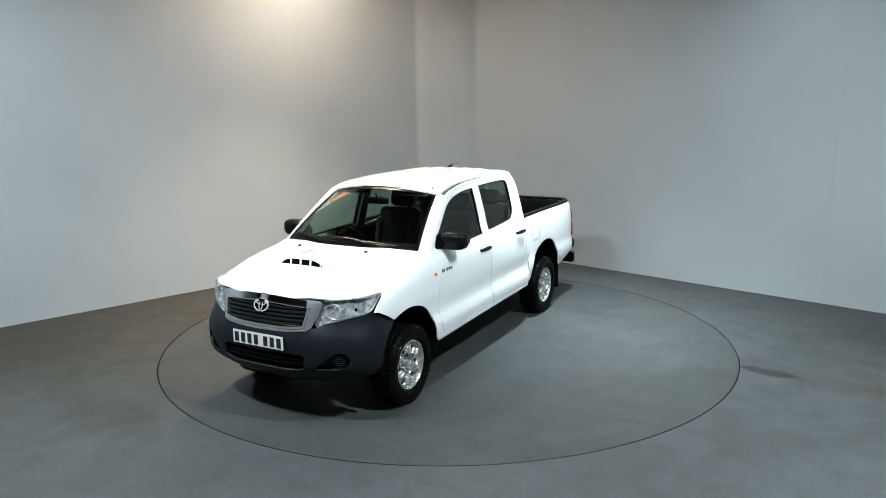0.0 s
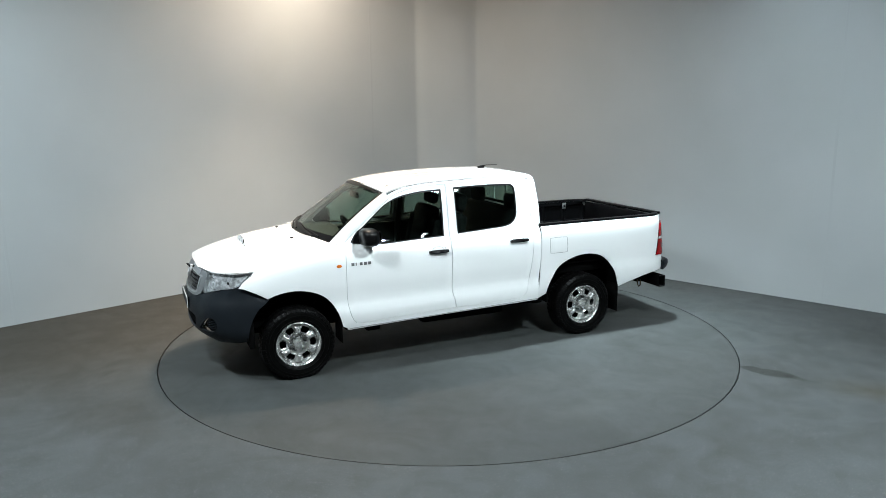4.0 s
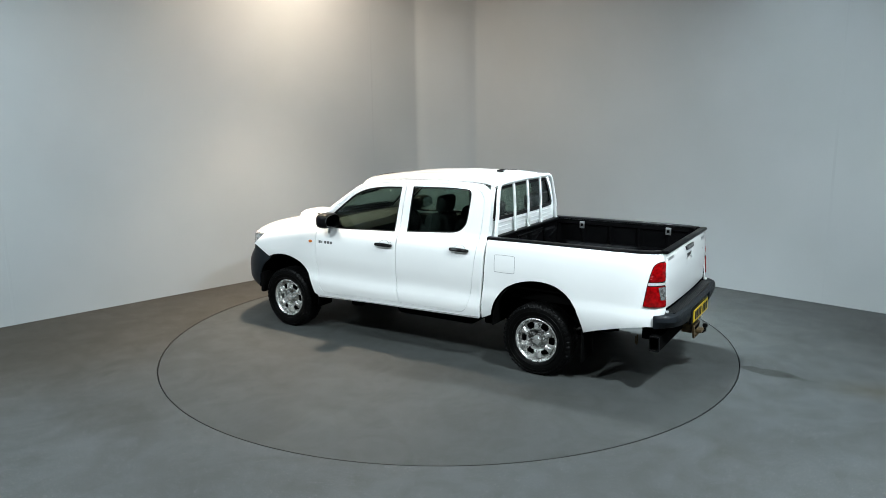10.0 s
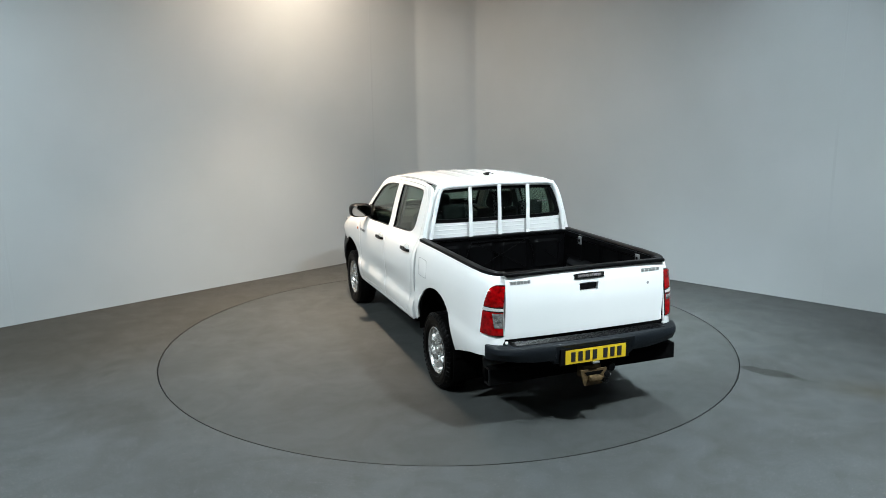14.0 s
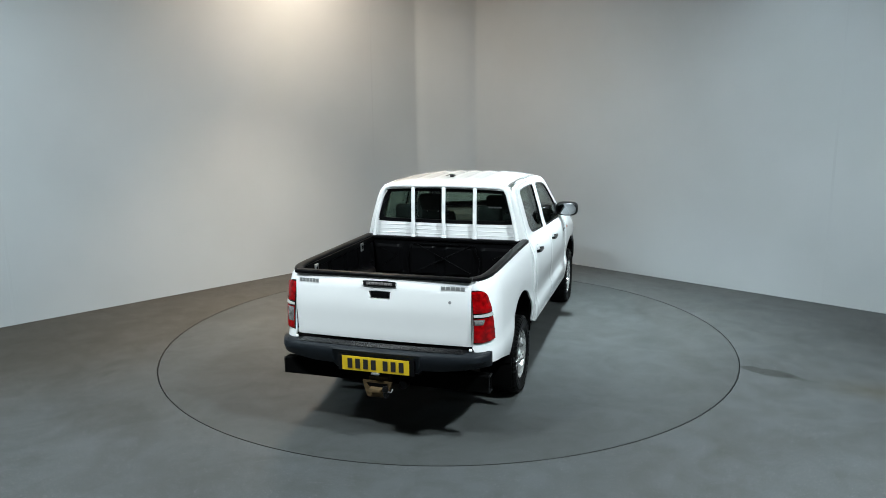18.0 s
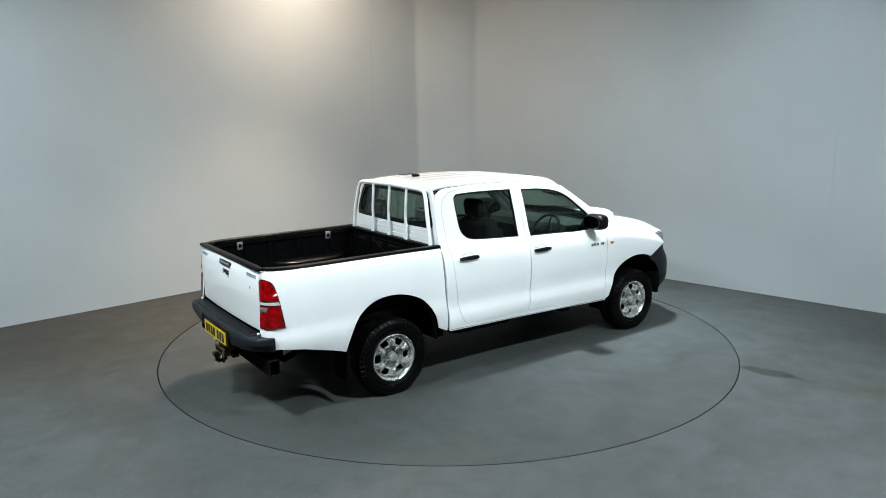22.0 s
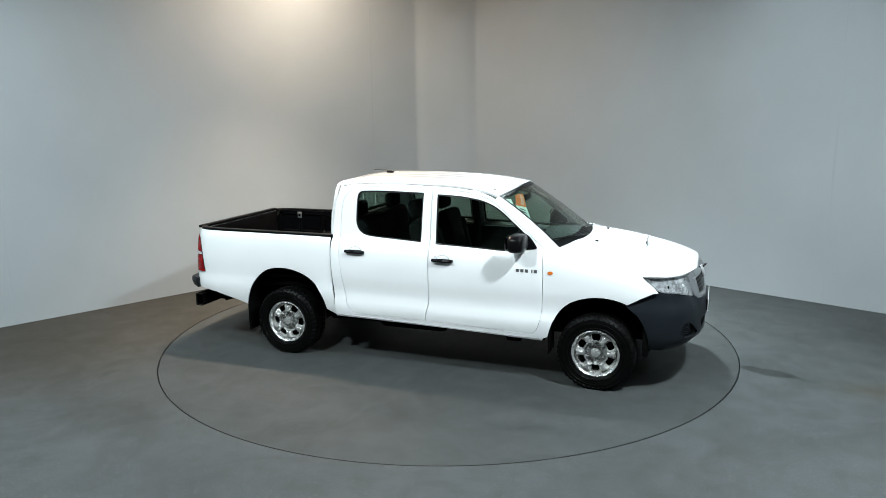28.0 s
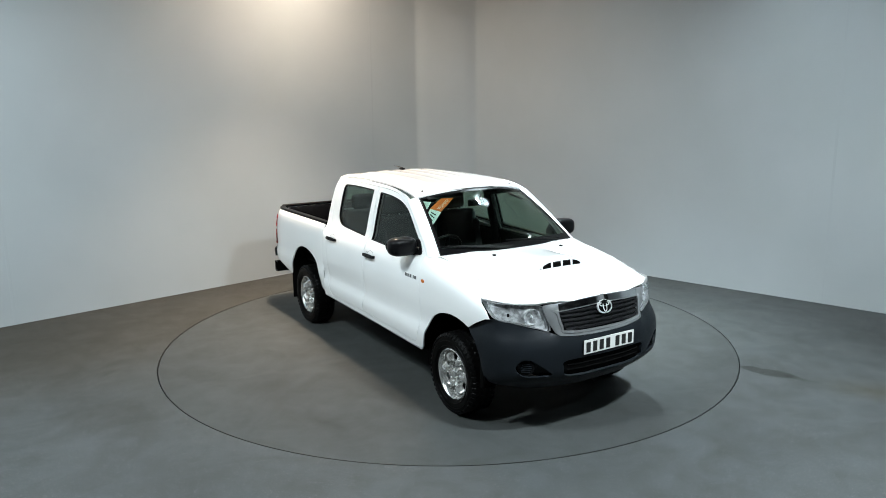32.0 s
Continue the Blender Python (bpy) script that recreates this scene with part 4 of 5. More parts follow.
def bed():
    top = 1.222
    low = 0.452
    arch = [p for p in ARCH_R if p[1] > 0.46]
    lamp = smooth_loop([(S(-2.500), 0.778, 1), (1.726, 0.770, 1), (1.738, 1.150, 1), (1.665, 1.148), (1.612, 1.125), (1.585, 1.07), (1.562, 1.00), (1.538, 0.90)])
    loop = [(-0.018, 0.62), (-0.032, low)] + arch + [(S(-2.10), 0.51), (S(-2.35), 0.575), (S(-2.545), 0.605), (1.68, 0.605), (1.726, 0.70), (1.738, 0.735), (1.738, top - 0.01), (1.66, top), (1.4, top), (0.020, top - 0.01), (0.016, 1.10), (-0.002, 0.80)]
    b = both("bed_side", panel(loop, [inset(lamp, -0.003)], bed_side, 0.014, 0.045), PAINT)
    both("gap_strip", rbox((-1.03, 0.765, 0.85), (0.05, 0.05, 0.76), 0.004), UNDER, "dark body mount behind the cab gap")
    flap = smooth_loop([(S(-1.125), 0.925), (S(-1.29), 0.925), (S(-1.312), 0.945), (S(-1.312), 1.065), (S(-1.29), 1.087), (S(-1.125), 1.087), (S(-1.103), 1.065), (S(-1.103), 0.945)], 3)
    part("fuel_flap_gap", panel(flap, [inset(flap, 0.004)], bed_side, 0.004, 0.03, 0.001, rim=0), GREYMETAL, b[0], "thin shut line of the fuel flap")
    part("fuel_flap", panel(inset(flap, 0.004), [], bed_side, 0.006, 0.04, 0.0025), PAINT, b[0], "white fuel filler flap")
    t = both("tail_light", panel(lamp, [], bed_side, 0.05, 0.03, 0.004), BLACK, "red and clear rear lamp cluster")

    def zone(z0, z1, s0=0.0, s1=9.9):
        return [p for p in dense(inset(lamp, 0.003), 0.006) if z0 <= p[1] <= z1 and s0 <= p[0] <= s1]

    def clip(z0, z1):
        q = zone(z0, z1)
        lo, hi = [p for p in q if p[0] < 1.66], [p for p in q if p[0] >= 1.66]
        lo.sort(key=lambda p: p[1]), hi.sort(key=lambda p: p[1])
        return lo + hi[::-1]
    sub(t, "red_lens", panel(clip(0.985, 1.15), [], bed_side, 0.010, 0.03, 0.013, rim=0.004), REDLENS, "red lens")
    sub(t, "pale_strip", panel(clip(0.955, 0.983), [], bed_side, 0.008, 0.03, 0.014, rim=0.002), STRIP, "pale reflex strip")
    for k, (z0, fl) in enumerate(((0.832, lambda g: g), (0.902, mirror))):
        white = [(1.656, z0), (1.724, z0), (1.728, 0.944), (1.640, 0.944)]
        part("red_lens", fl(panel(clip(0.77, 0.953), [white], bed_side, 0.010, 0.025, 0.013, rim=0.004)), REDLENS, t[k], "red lens")
        part("clear_lens", fl(panel(inset(white, 0.002), [], bed_side, 0.010, 0.025, 0.013, rim=0.003)), PALELENS, t[k], "clear reversing lens")
    # liner tub: one pressed shell, walls with ribs
    x0, x1, yo, zf = -1.055, -2.575, 0.705, 0.775

    def ribbed(v, n, d):
        return d * (1 if math.sin(v * n * 2 * math.pi) > 0.15 else 0)
    tub = part("bed_liner", patch(lambda u, v: Vector((x0 + (x1 - x0) * u, yo * (2 * v - 1), zf + ribbed(v, 11, 0.012))), 6, 132, 0.02), LINER, truck, "black plastic load bed liner", angle=30)
    for sgn in (1, -1):
        def wall(u, v, sgn=sgn):
            x = x0 + (x1 - x0) * u
            arch = 0.13 * max(0, 1 - ((x + 1.575) / 0.40) ** 4) * (1 if v < 0.42 else max(0, 1 - (v - 0.42) / 0.03))
            panel_in = 0.022 if (0.47 < v < 0.88 and (u * 5) % 1 > 0.16) else 0.0
            return Vector((x, sgn * (yo - 0.012 - arch + panel_in + 0.02 * v), zf + (1.215 - zf) * v))
        part("liner_side", patch(wall, 60, 40, 0.014, up=(0, -sgn, 0)), LINER, tub, "moulded liner side wall", angle=30)
        # rail cap: broad rounded plastic lip
        cap = []
        for q in list(np.linspace(0.01, 1.40, 12)) + list(np.linspace(1.45, 1.705, 9)):
            p, p2 = bed_side(q, 1.215), bed_side(q + 0.01, 1.215)
            t2 = (p2 - p).normalized()
            p = p + Vector((-t2.y, t2.x, 0)) * 0.036 + Vector((0, 0, 0.012))
            cap.append((p.x, sgn * p.y, p.z))
        sect = [(-0.034, -0.020), (-0.034, 0.000), (-0.029, 0.007), (-0.009, 0.010), (0.022, 0.009), (0.032, 0.004), (0.036, -0.006), (0.034, -0.022)]
        V, F, m = [], [], len(sect)
        for i, p in enumerate(cap):
            a, b = Vector(cap[max(i - 1, 0)]), Vector(cap[min(i + 1, len(cap) - 1)])
            d = (b - a).normalized()
            out = Vector((d.y, -d.x, 0)) * sgn * -1
            V += [tuple(Vector(p) + out * u + Vector((0, 0, w))) for u, w in sect]
        for i in range(len(cap) - 1):
            F += [(i * m + j, i * m + (j + 1) % m, (i + 1) * m + (j + 1) % m, (i + 1) * m + j) for j in range(m)]
        F += [tuple(range(m)), tuple((len(cap) - 1) * m + j for j in reversed(range(m)))]
        part("rail_cap", (V, F), LINER, tub, "black bed rail cap", angle=45)
        for x in (-1.36, -2.285):
            tie = part("tie_down", rbox((x, sgn * (yo - 0.004), 1.165), (0.055, 0.012, 0.075), 0.004), SATIN, tub, "silver lashing bracket")
            part("tie_hole", rbox((x, sgn * (yo - 0.011), 1.165), (0.028, 0.006, 0.030), 0.002), BLACK, tub)
    part("liner_front", patch(lambda u, v: Vector((x0 - 0.008 - (0.02 if (0.2 < v < 0.85 and (u * 4) % 1 > 0.2) else 0), yo * (2 * u - 1), zf + (1.215 - zf) * v)), 48, 20, 0.012, up=(-1, 0, 0)), LINER, tub, "moulded liner front wall", angle=30)
    for loop in ([(-0.26, 0.90), (0.26, 1.16)], [(0.26, 0.90), (-0.26, 1.16)], [(-0.66, 1.12), (-0.46, 1.05), (-0.60, 0.95)], [(0.66, 1.12), (0.46, 1.05), (0.60, 0.95)],
                 [(-0.34, 0.88), (-0.36, 1.02), (-0.30, 1.17), (0.30, 1.17), (0.36, 1.02), (0.34, 0.88)]):
        part("liner_ridge", tube([(x0 - 0.027, y, z) for y, z in loop], 0.006, 6), LINER, tub, "moulded liner ridge")
    part("front_rail", rbox((x0 + 0.005, 0, 1.212), (0.06, 1.50, 0.032), 0.012), LINER, tub, "black front rail cap")
    # tailgate
    def gate(y, z):
        lean = 0.035 * max(0.0, (z - 0.75) / 0.45)
        return Vector((-2.668 + lean * 0.0 + 0.018 * (abs(y) / 0.69) ** 2.5 - 0.010 * math.exp(-((z - 1.0) / 0.13) ** 2) + 0.02 * max(0, (z - 1.15) / 0.07) ** 2, y, z))
    c = Vector((-2.3, 0, 0.95))
    hand = smooth_loop([(-0.070, 1.056), (0.070, 1.056), (0.078, 1.066), (0.080, 1.100), (0.072, 1.114), (-0.072, 1.114), (-0.080, 1.100), (-0.078, 1.066)], 3)
    loop = smooth_loop([(-0.684, 0.742), (-0.60, 0.738), (0.60, 0.738), (0.684, 0.742), (0.689, 0.80), (0.689, 1.15), (0.684, 1.212), (0.6, 1.215), (-0.6, 1.215), (-0.684, 1.212), (-0.689, 1.15), (-0.689, 0.80)], 3)
    g = part("tailgate", panel(loop, [hand], gate, 0.05, 0.05, centre=c), PAINT, truck, "closed white tailgate")
    cup = part("handle_pocket", panel(inset(hand, 0.002), [], gate, 0.01, 0.05, -0.028, centre=c), BLACK, g, "dark handle pocket")
    part("tailgate_handle", panel([(-0.068, 1.082), (0.068, 1.082), (0.066, 1.109), (-0.066, 1.109)], [], gate, 0.016, 0.04, -0.004, centre=c, rim=0.004), BLACK, g, "black tailgate handle")
    part("tailgate_liner", rbox((-2.602, 0, 0.99), (0.03, 1.36, 0.43), 0.006), LINER, g, "black liner panel inside the tailgate")
    part("tailgate_cap", rbox((-2.634, 0, 1.226), (0.062, 1.386, 0.030), 0.012, 3), LINER, g, "black tailgate top cap")
    st = smooth_loop([(-0.110, 1.150), (0.110, 1.150), (0.124, 1.160), (0.126, 1.174), (0.112, 1.188), (-0.112, 1.188), (-0.126, 1.174), (-0.124, 1.160)], 3)
    bl = part("high_brake_light", panel(st, [], gate, 0.02, 0.03, 0.010, centre=c), BLACK, g, "black-framed high brake light")
    for k in range(6):
        y = -0.085 + 0.034 * k
        part("brake_light_cell", panel([(y - 0.016, 1.161), (y + 0.016, 1.161), (y + 0.016, 1.179), (y - 0.016, 1.179)], [], gate, 0.006, 0.03, 0.012, centre=c), CELL, g, "pale brake light cell")
    # maker's lettering as plain bars
    for y0, n, w in ((0.655, 6, 0.022), (-0.47, 5, 0.030)):
        for k in range(n):
            y = y0 - k * (w + 0.006)
            part("badge_bar", panel([(y - w, 1.152), (y, 1.152), (y, 1.176), (y - w, 1.176)], [], gate, 0.006, 0.03, 0.004, centre=c, rim=0.001), SATIN, g, "grey badge bar")
    part("gate_lock", panel([(-0.535 + 0.012 * math.cos(a), 1.062 + 0.012 * math.sin(a)) for a in [math.pi * k / 6 for k in range(12)]], [], gate, 0.004, 0.02, 0.003, centre=c), GREYMETAL, g, "small key lock")


doors()
cab_frame()
fenders()
hood()
roof()
windscreen()
rear_cab()
bed()


def nose():
    """Bumper, grille, headlights: all cut from the front surface in (way from the middle, height)."""
    s = FRONT_S
    sx = FRONT_SX
    end = sx(1.785)
    under = 0.345
    half = [(0.0, under), (s(0.08), under), (s(0.20), under + 0.001), (s(0.33), under + 0.002), (s(0.45), under + 0.005), (s(0.66), 0.365), (s(0.77), 0.385), (sx(2.05), 0.400), (sx(1.99), 0.415)]
    half += [(sx(1.978), 0.50), (sx(1.945), 0.60), (sx(1.88), 0.70), (end, 0.775)]
    topo = [(sx(1.87), 0.825), (sx(1.97), 0.872), (sx(2.06), 0.898), (sx(2.14), 0.885), (s(0.74), 0.868), (s(0.60), 0.835), (s(0.50), 0.812), (s(0.44), 0.790), (s(0.36), 0.772), (0.0, 0.762)]
    right = half + topo
    loop = smooth_loop([p for p in right], 2, closed=False) + [(-u, v) for u, v in reversed(smooth_loop(right, 2, closed=False))][1:-1]
    mouth = smooth_loop([(-s(0.40), 0.545), (-s(0.36), 0.475), (0.0, 0.470), (s(0.36), 0.475), (s(0.40), 0.545), (s(0.37), 0.60), (0.0, 0.605), (-s(0.37), 0.60)], 4)
    fogs = []
    for sg in (1, -1):
        q = smooth_loop([(sg * s(0.49), 0.498), (sg * s(0.58), 0.492), (sg * s(0.69), 0.500), (sg * s(0.735), 0.555), (sg * s(0.705), 0.615), (sg * s(0.645), 0.622), (sg * s(0.56), 0.565)], 4)
        fogs.append(q)
    b = part("front_bumper", panel(loop, [mouth] + fogs, front, 0.02, 0.045), BUMPER, truck, "dark grey plastic front bumper")
    part("bumper_grille", panel([(u * 1.12, 0.537 + (v - 0.537) * 1.3) for u, v in mouth], [], front, 0.01, 0.05, -0.024), UNDER, b, "dark lower intake")
    for k in range(2):
        z = 0.520 + 0.036 * k
        part("intake_slat", tube([front(u, z) - Vector((0.023, 0, 0)) for u in np.linspace(-s(0.36), s(0.36), 11)], 0.006, 6), UNDER, b, "black intake slat")
    for sg, q in zip((1, -1), fogs):
        part("fog_recess", panel(inset(q, -0.015), [], front, 0.01, 0.05, -0.050), BUMPER, b, "recessed fog lamp bay")
        c = front(sg * s(0.680), 0.560)
        n = Vector((0.72, sg * 0.69, 0)).normalized()
        m = Matrix.Translation(c - n * 0.055) @ n.to_track_quat("Y", "Z").to_matrix().to_4x4()
        part("fog_blank", moved(revolve([(0.001, 0.028), (0.046, 0.028), (0.056, 0.034), (0.062, 0.030), (0.064, 0.0)], 28), m), BLACK, b, "round black fog lamp blank")
        for k in range(5):
            z = -0.032 + 0.016 * k
            w = math.sqrt(max(0.0, 0.046 ** 2 - z * z))
            part("blank_slat", moved(rbox((0, 0.032, z), (2 * w, 0.012, 0.006), 0.002), m), BUMPER, b)
    # grille
    gx = s(0.535)
    gl = smooth_loop([(-gx, 0.965), (-s(0.474), 0.84), (-s(0.445), 0.800), (-s(0.36), 0.778), (0, 0.766), (s(0.36), 0.778), (s(0.445), 0.800), (s(0.474), 0.84), (gx, 0.965), (s(0.535), 0.998), (s(0.45), 1.014), (0, 1.030), (-s(0.45), 1.014), (-s(0.535), 0.998)], 4)
    inner = smooth_loop([(-s(0.425), 0.945), (-s(0.40), 0.850), (-s(0.36), 0.812), (0, 0.802), (s(0.36), 0.812), (s(0.40), 0.850), (s(0.425), 0.945), (s(0.40), 0.960), (0, 0.978), (-s(0.40), 0.960)], 4)
    g = part("grille", panel(gl, [inner], front, 0.03, 0.04, 0.002, rim=0.006), LAMPGREY, truck, "silver-framed front grille")
    part("grille_back", panel(inset(inner, -0.01), [], front, 0.01, 0.08, -0.05), DARKGAP, g, "dark grille backing")
    part("grille_trim", panel(inset(inner, -0.012), [inset(inner, 0.004)], front, 0.014, 0.04, 0.006, rim=0.004), SATIN, g, "satin inner trim")
    for k in range(5):
        z = 0.824 + 0.031 * k
        w = s(0.37 + 0.012 * k)
        bar = []
        for u in np.linspace(-w, w, 21):
            p = front(u, z)
            bar.append(p - Vector((0.016, 0, 0)))
        part("grille_bar", tube(bar, 0.0105, 8, flat=1.25), GRILLE, g, "black horizontal grille bar")
    lip = [(u, 0.980 - 0.018 * (abs(u) / s(0.42)) ** 2 + d) for u, d in [(q, 0.0) for q in np.linspace(-s(0.42), s(0.42), 25)] + [(q, 0.046) for q in np.linspace(s(0.42), -s(0.42), 25)]]
    part("chrome_strip", panel(lip, [], front, 0.012, 0.04, 0.010, rim=0.004), CHROME, g, "chrome strip along the bonnet edge")
    # plain oval emblem
    oval = lambda a, bb, z=0.945: [(a * math.cos(q), z + bb * math.sin(q)) for q in [2 * math.pi * k / 36 for k in range(36)]]
    e = part("emblem", panel(oval(0.074, 0.050), [oval(0.064, 0.041)], front, 0.018, 0.03, 0.018, rim=0.003), BRIGHT, g, "plain chrome oval emblem")
    part("emblem_back", panel(oval(0.066, 0.043), [], front, 0.006, 0.03, 0.012), UNDER, g, "dark emblem backing")
    part("emblem_oval", panel(oval(0.022, 0.040), [oval(0.015, 0.033)], front, 0.014, 0.02, 0.016, rim=0.002), BRIGHT, g)
    part("emblem_oval", panel(oval(0.052, 0.017, 0.962), [oval(0.044, 0.010, 0.962)], front, 0.014, 0.02, 0.016, rim=0.003), BRIGHT, g)
    # number plate with plain bars
    flat = lambda u, v: Vector((2.438 - 0.0, u, v))
    pl = part("front_number_plate", panel([(-0.254, 0.632), (0.254, 0.632), (0.254, 0.738), (-0.254, 0.738)], [], flat, 0.008, 0.2, 0.0), PLATEWHITE, truck, "white front number plate with black bars")
    for k in range(7):
        u = -0.218 + 0.066 * k + (0.03 if k > 3 else 0.0) - 0.015
        part("plate_bar", panel([(u, 0.646), (u + 0.038, 0.646), (u + 0.038, 0.722), (u, 0.722)], [], flat, 0.004, 0.2, 0.002, rim=0), INK, pl, "black plate bar")
    part("plate_holder", rbox((2.424, 0, 0.683), (0.022, 0.50, 0.10), 0.004), BLACK, b)
    # headlights
    hl = smooth_loop([(s(0.486), 0.822), (s(0.60), 0.842), (s(0.73), 0.872), (sx(2.07), 0.904), (sx(1.99), 0.955), (sx(1.90), 1.024, 1), (sx(2.06), 1.022), (s(0.66), 1.016), (s(0.546), 1.005), (s(0.520), 0.94)], 4)
    h = both("headlight", panel(hl, [inset(hl, 0.004)], front, 0.03, 0.03, 0.0), SATIN, "clear headlight with silver reflectors")
    sub(h, "lamp_bowl", panel(inset(hl, 0.006), [], front, 0.01, 0.02, -0.028), REFLECTOR, "silver reflector bowl")
    sub(h, "lens", panel(inset(hl, 0.003), [], front, 0.004, 0.04, 0.004, rim=0.003), CLEAR, "clear curved lens")
    # fluted reflector: a shallow bowl and a fan of bright ribs under the lens
    for cs, cz, r in ((s(0.615), 0.925, 0.058),):
        p0 = front(cs, cz)
        m = Matrix.Translation(p0 - Vector((0.044, 0.01, 0))) @ Vector((0.9, 0.35, 0.0)).to_track_quat("Y", "Z").to_matrix().to_4x4()
        sub(h, "reflector", moved(revolve([(0.012, 0.004), (r * 0.5, 0.010), (r * 0.85, 0.022), (r, 0.030), (r * 1.04, 0.026), (r * 1.08, 0.0)], 28), m), REFLECTOR, "round bright reflector")
        sub(h, "bulb", moved(revolve([(0.001, 0.032), (0.008, 0.028), (0.011, 0.0), (0.011, -0.02)], 14), m), BRIGHT, "small bulb")
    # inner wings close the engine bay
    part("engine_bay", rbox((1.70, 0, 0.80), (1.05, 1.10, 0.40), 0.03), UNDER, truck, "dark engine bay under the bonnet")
    # two unseen plates, added so that no lamp light leaks onto the floor below
    part("light_shield", rbox((1.60, 0, 0.93), (1.04, 1.44, 0.03), 0.01), UNDER, truck, "added dark plate under the bonnet that blocks lamp light")
    part("firewall", rbox((1.075, 0, 0.66), (0.05, 1.60, 0.50), 0.01), UNDER, truck, "firewall plate added behind the front wheels to block lamp light")
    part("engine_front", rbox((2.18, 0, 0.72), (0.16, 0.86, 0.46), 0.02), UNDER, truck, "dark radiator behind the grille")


def wheel_at(x, y, z, out):
    """One wheel; out = 1 for the left side."""
    m = Matrix.Translation((x, y, z)) @ (Matrix.Identity(4) if out > 0 else Matrix.Rotation(math.pi, 4, "Z"))
    if x > 0 and out < 0:
        m = m @ Matrix.Rotation(radians(30), 4, "Y")
    root = new("wheel")
    root.parent, root.matrix_basis = truck, m
    for name, key, mtl, label in WHEEL_PARTS:
        ob = new(name, WHEEL_MESH[key])
        ob.parent = root
        tagged(ob, label)
    return root


WHEEL_PARTS, WHEEL_MESH = [], {}
TYRE_R, HUB_Z = 0.340, 0.3255


def wheel_parts():
    def add(name, g, mtl, label, angle=35):
        key = name + str(len(WHEEL_PARTS))
        WHEEL_MESH[key] = mesh_of(name, g, mtl, angle)
        WHEEL_PARTS.append((name, key, mtl, label))
    R, r = TYRE_R, 0.204
    prof = [(r, -0.085), (r + 0.012, -0.098), (r + 0.045, -0.108), (R - 0.045, -0.109), (R - 0.022, -0.101), (R - 0.009, -0.088), (R - 0.004, -0.060), (R - 0.003, 0.060),
            (R - 0.009, 0.088), (R - 0.022, 0.101), (R - 0.045, 0.109), (r + 0.060, 0.110), (r + 0.045, 0.107), (r + 0.012, 0.098), (r, 0.085)]
    low = HUB_Z - 0.0015

    def loaded(g):
        """Flatten the tyre where it stands on the floor and let the sidewall bulge there."""
        out = []
        for x, y, z in g[0]:
            sag = max(0.0, -z - low)
            near = max(0.0, 1 - abs(x) / 0.16) * max(0.0, (-z - 0.20) / 0.14)
            out.append((x, y * (1 + 0.09 * near), max(z, -low) + (0.004 if sag and abs(y) < 0.06 else 0.0)))
        return out, g[1]
    add("tyre", loaded(revolve(prof, 72, closed=True)), RUBBER, "black all-terrain tyre")
    blocks = []
    n = 46
    for i in range(n):
        for lane, (y0, w) in enumerate(((-0.070, 0.038), (-0.024, 0.040), (0.024, 0.040), (0.070, 0.038))):
            a = 2 * math.pi * (i + 0.5 * (lane % 2)) / n
            l = 2 * math.pi * R / n * 0.66
            g = rbox((0, y0, 0), (l, w, 0.012), 0.003, 1)
            k = Matrix.Rotation(a, 4, "Y") @ Matrix.Translation((0, 0, R - 0.0068 - (0.0035 if abs(y0) > 0.05 else 0))) @ Matrix.Rotation(radians(12 if lane % 2 else -12), 4, "Z")
            blocks.append(moved(g, k))
        # lugs that run over the shoulder
        for sg in (1, -1):
            a = 2 * math.pi * (i + (0.0 if sg > 0 else 0.5)) / n
            k = Matrix.Rotation(a, 4, "Y") @ Matrix.Translation((0, sg * 0.0985, R - 0.0225)) @ Matrix.Rotation(radians(-52 * sg), 4, "X")
            blocks.append(moved(rbox((0, 0, 0), (2 * math.pi * R / n * 0.60, 0.040, 0.012), 0.003, 1), k))
    add("tread", loaded(join(*blocks)), RUBBER, "blocky tyre tread")
    for rr in (r + 0.030, r + 0.072):
        add("sidewall_ring", loaded(revolve([(rr - 0.003, 0.1085), (rr, 0.1125), (rr + 0.003, 0.1085)], 64)), RUBBER, "raised ring on the sidewall")
    # rim barrel and pressed steel face with six windows
    add("rim", revolve([(r + 0.004, 0.096), (r + 0.006, 0.088), (r - 0.002, 0.080), (r - 0.012, 0.072), (r - 0.016, 0.030), (r - 0.026, -0.02), (r - 0.012, -0.07), (r + 0.004, -0.094), (r - 0.004, -0.096), (r - 0.034, -0.02),
                        (r - 0.024, 0.04), (r - 0.018, 0.078), (r - 0.010, 0.092), (r - 0.002, 0.099)], 48, closed=True), STEEL, "silver steel rim")
    # six petals round six rounded windows, on a grid that follows the window edges
    half = spline([(0.040, 0.010), (0.100, 0.013), (0.110, 0.019), (0.116, 0.027), (0.130, 0.033), (0.147, 0.037), (0.158, 0.0365), (0.164, 0.031), (0.168, 0.022), (0.180, 0.022), (0.20, 0.022)])
    hgt = spline([(0.0, 0.050), (0.046, 0.036), (0.055, 0.012), (0.082, 0.012), (0.090, 0.034), (0.100, 0.054), (0.114, 0.058), (0.143, 0.055), (0.169, 0.048), (0.180, 0.048), (0.189, 0.056), (0.196, 0.070), (0.20, 0.077)])
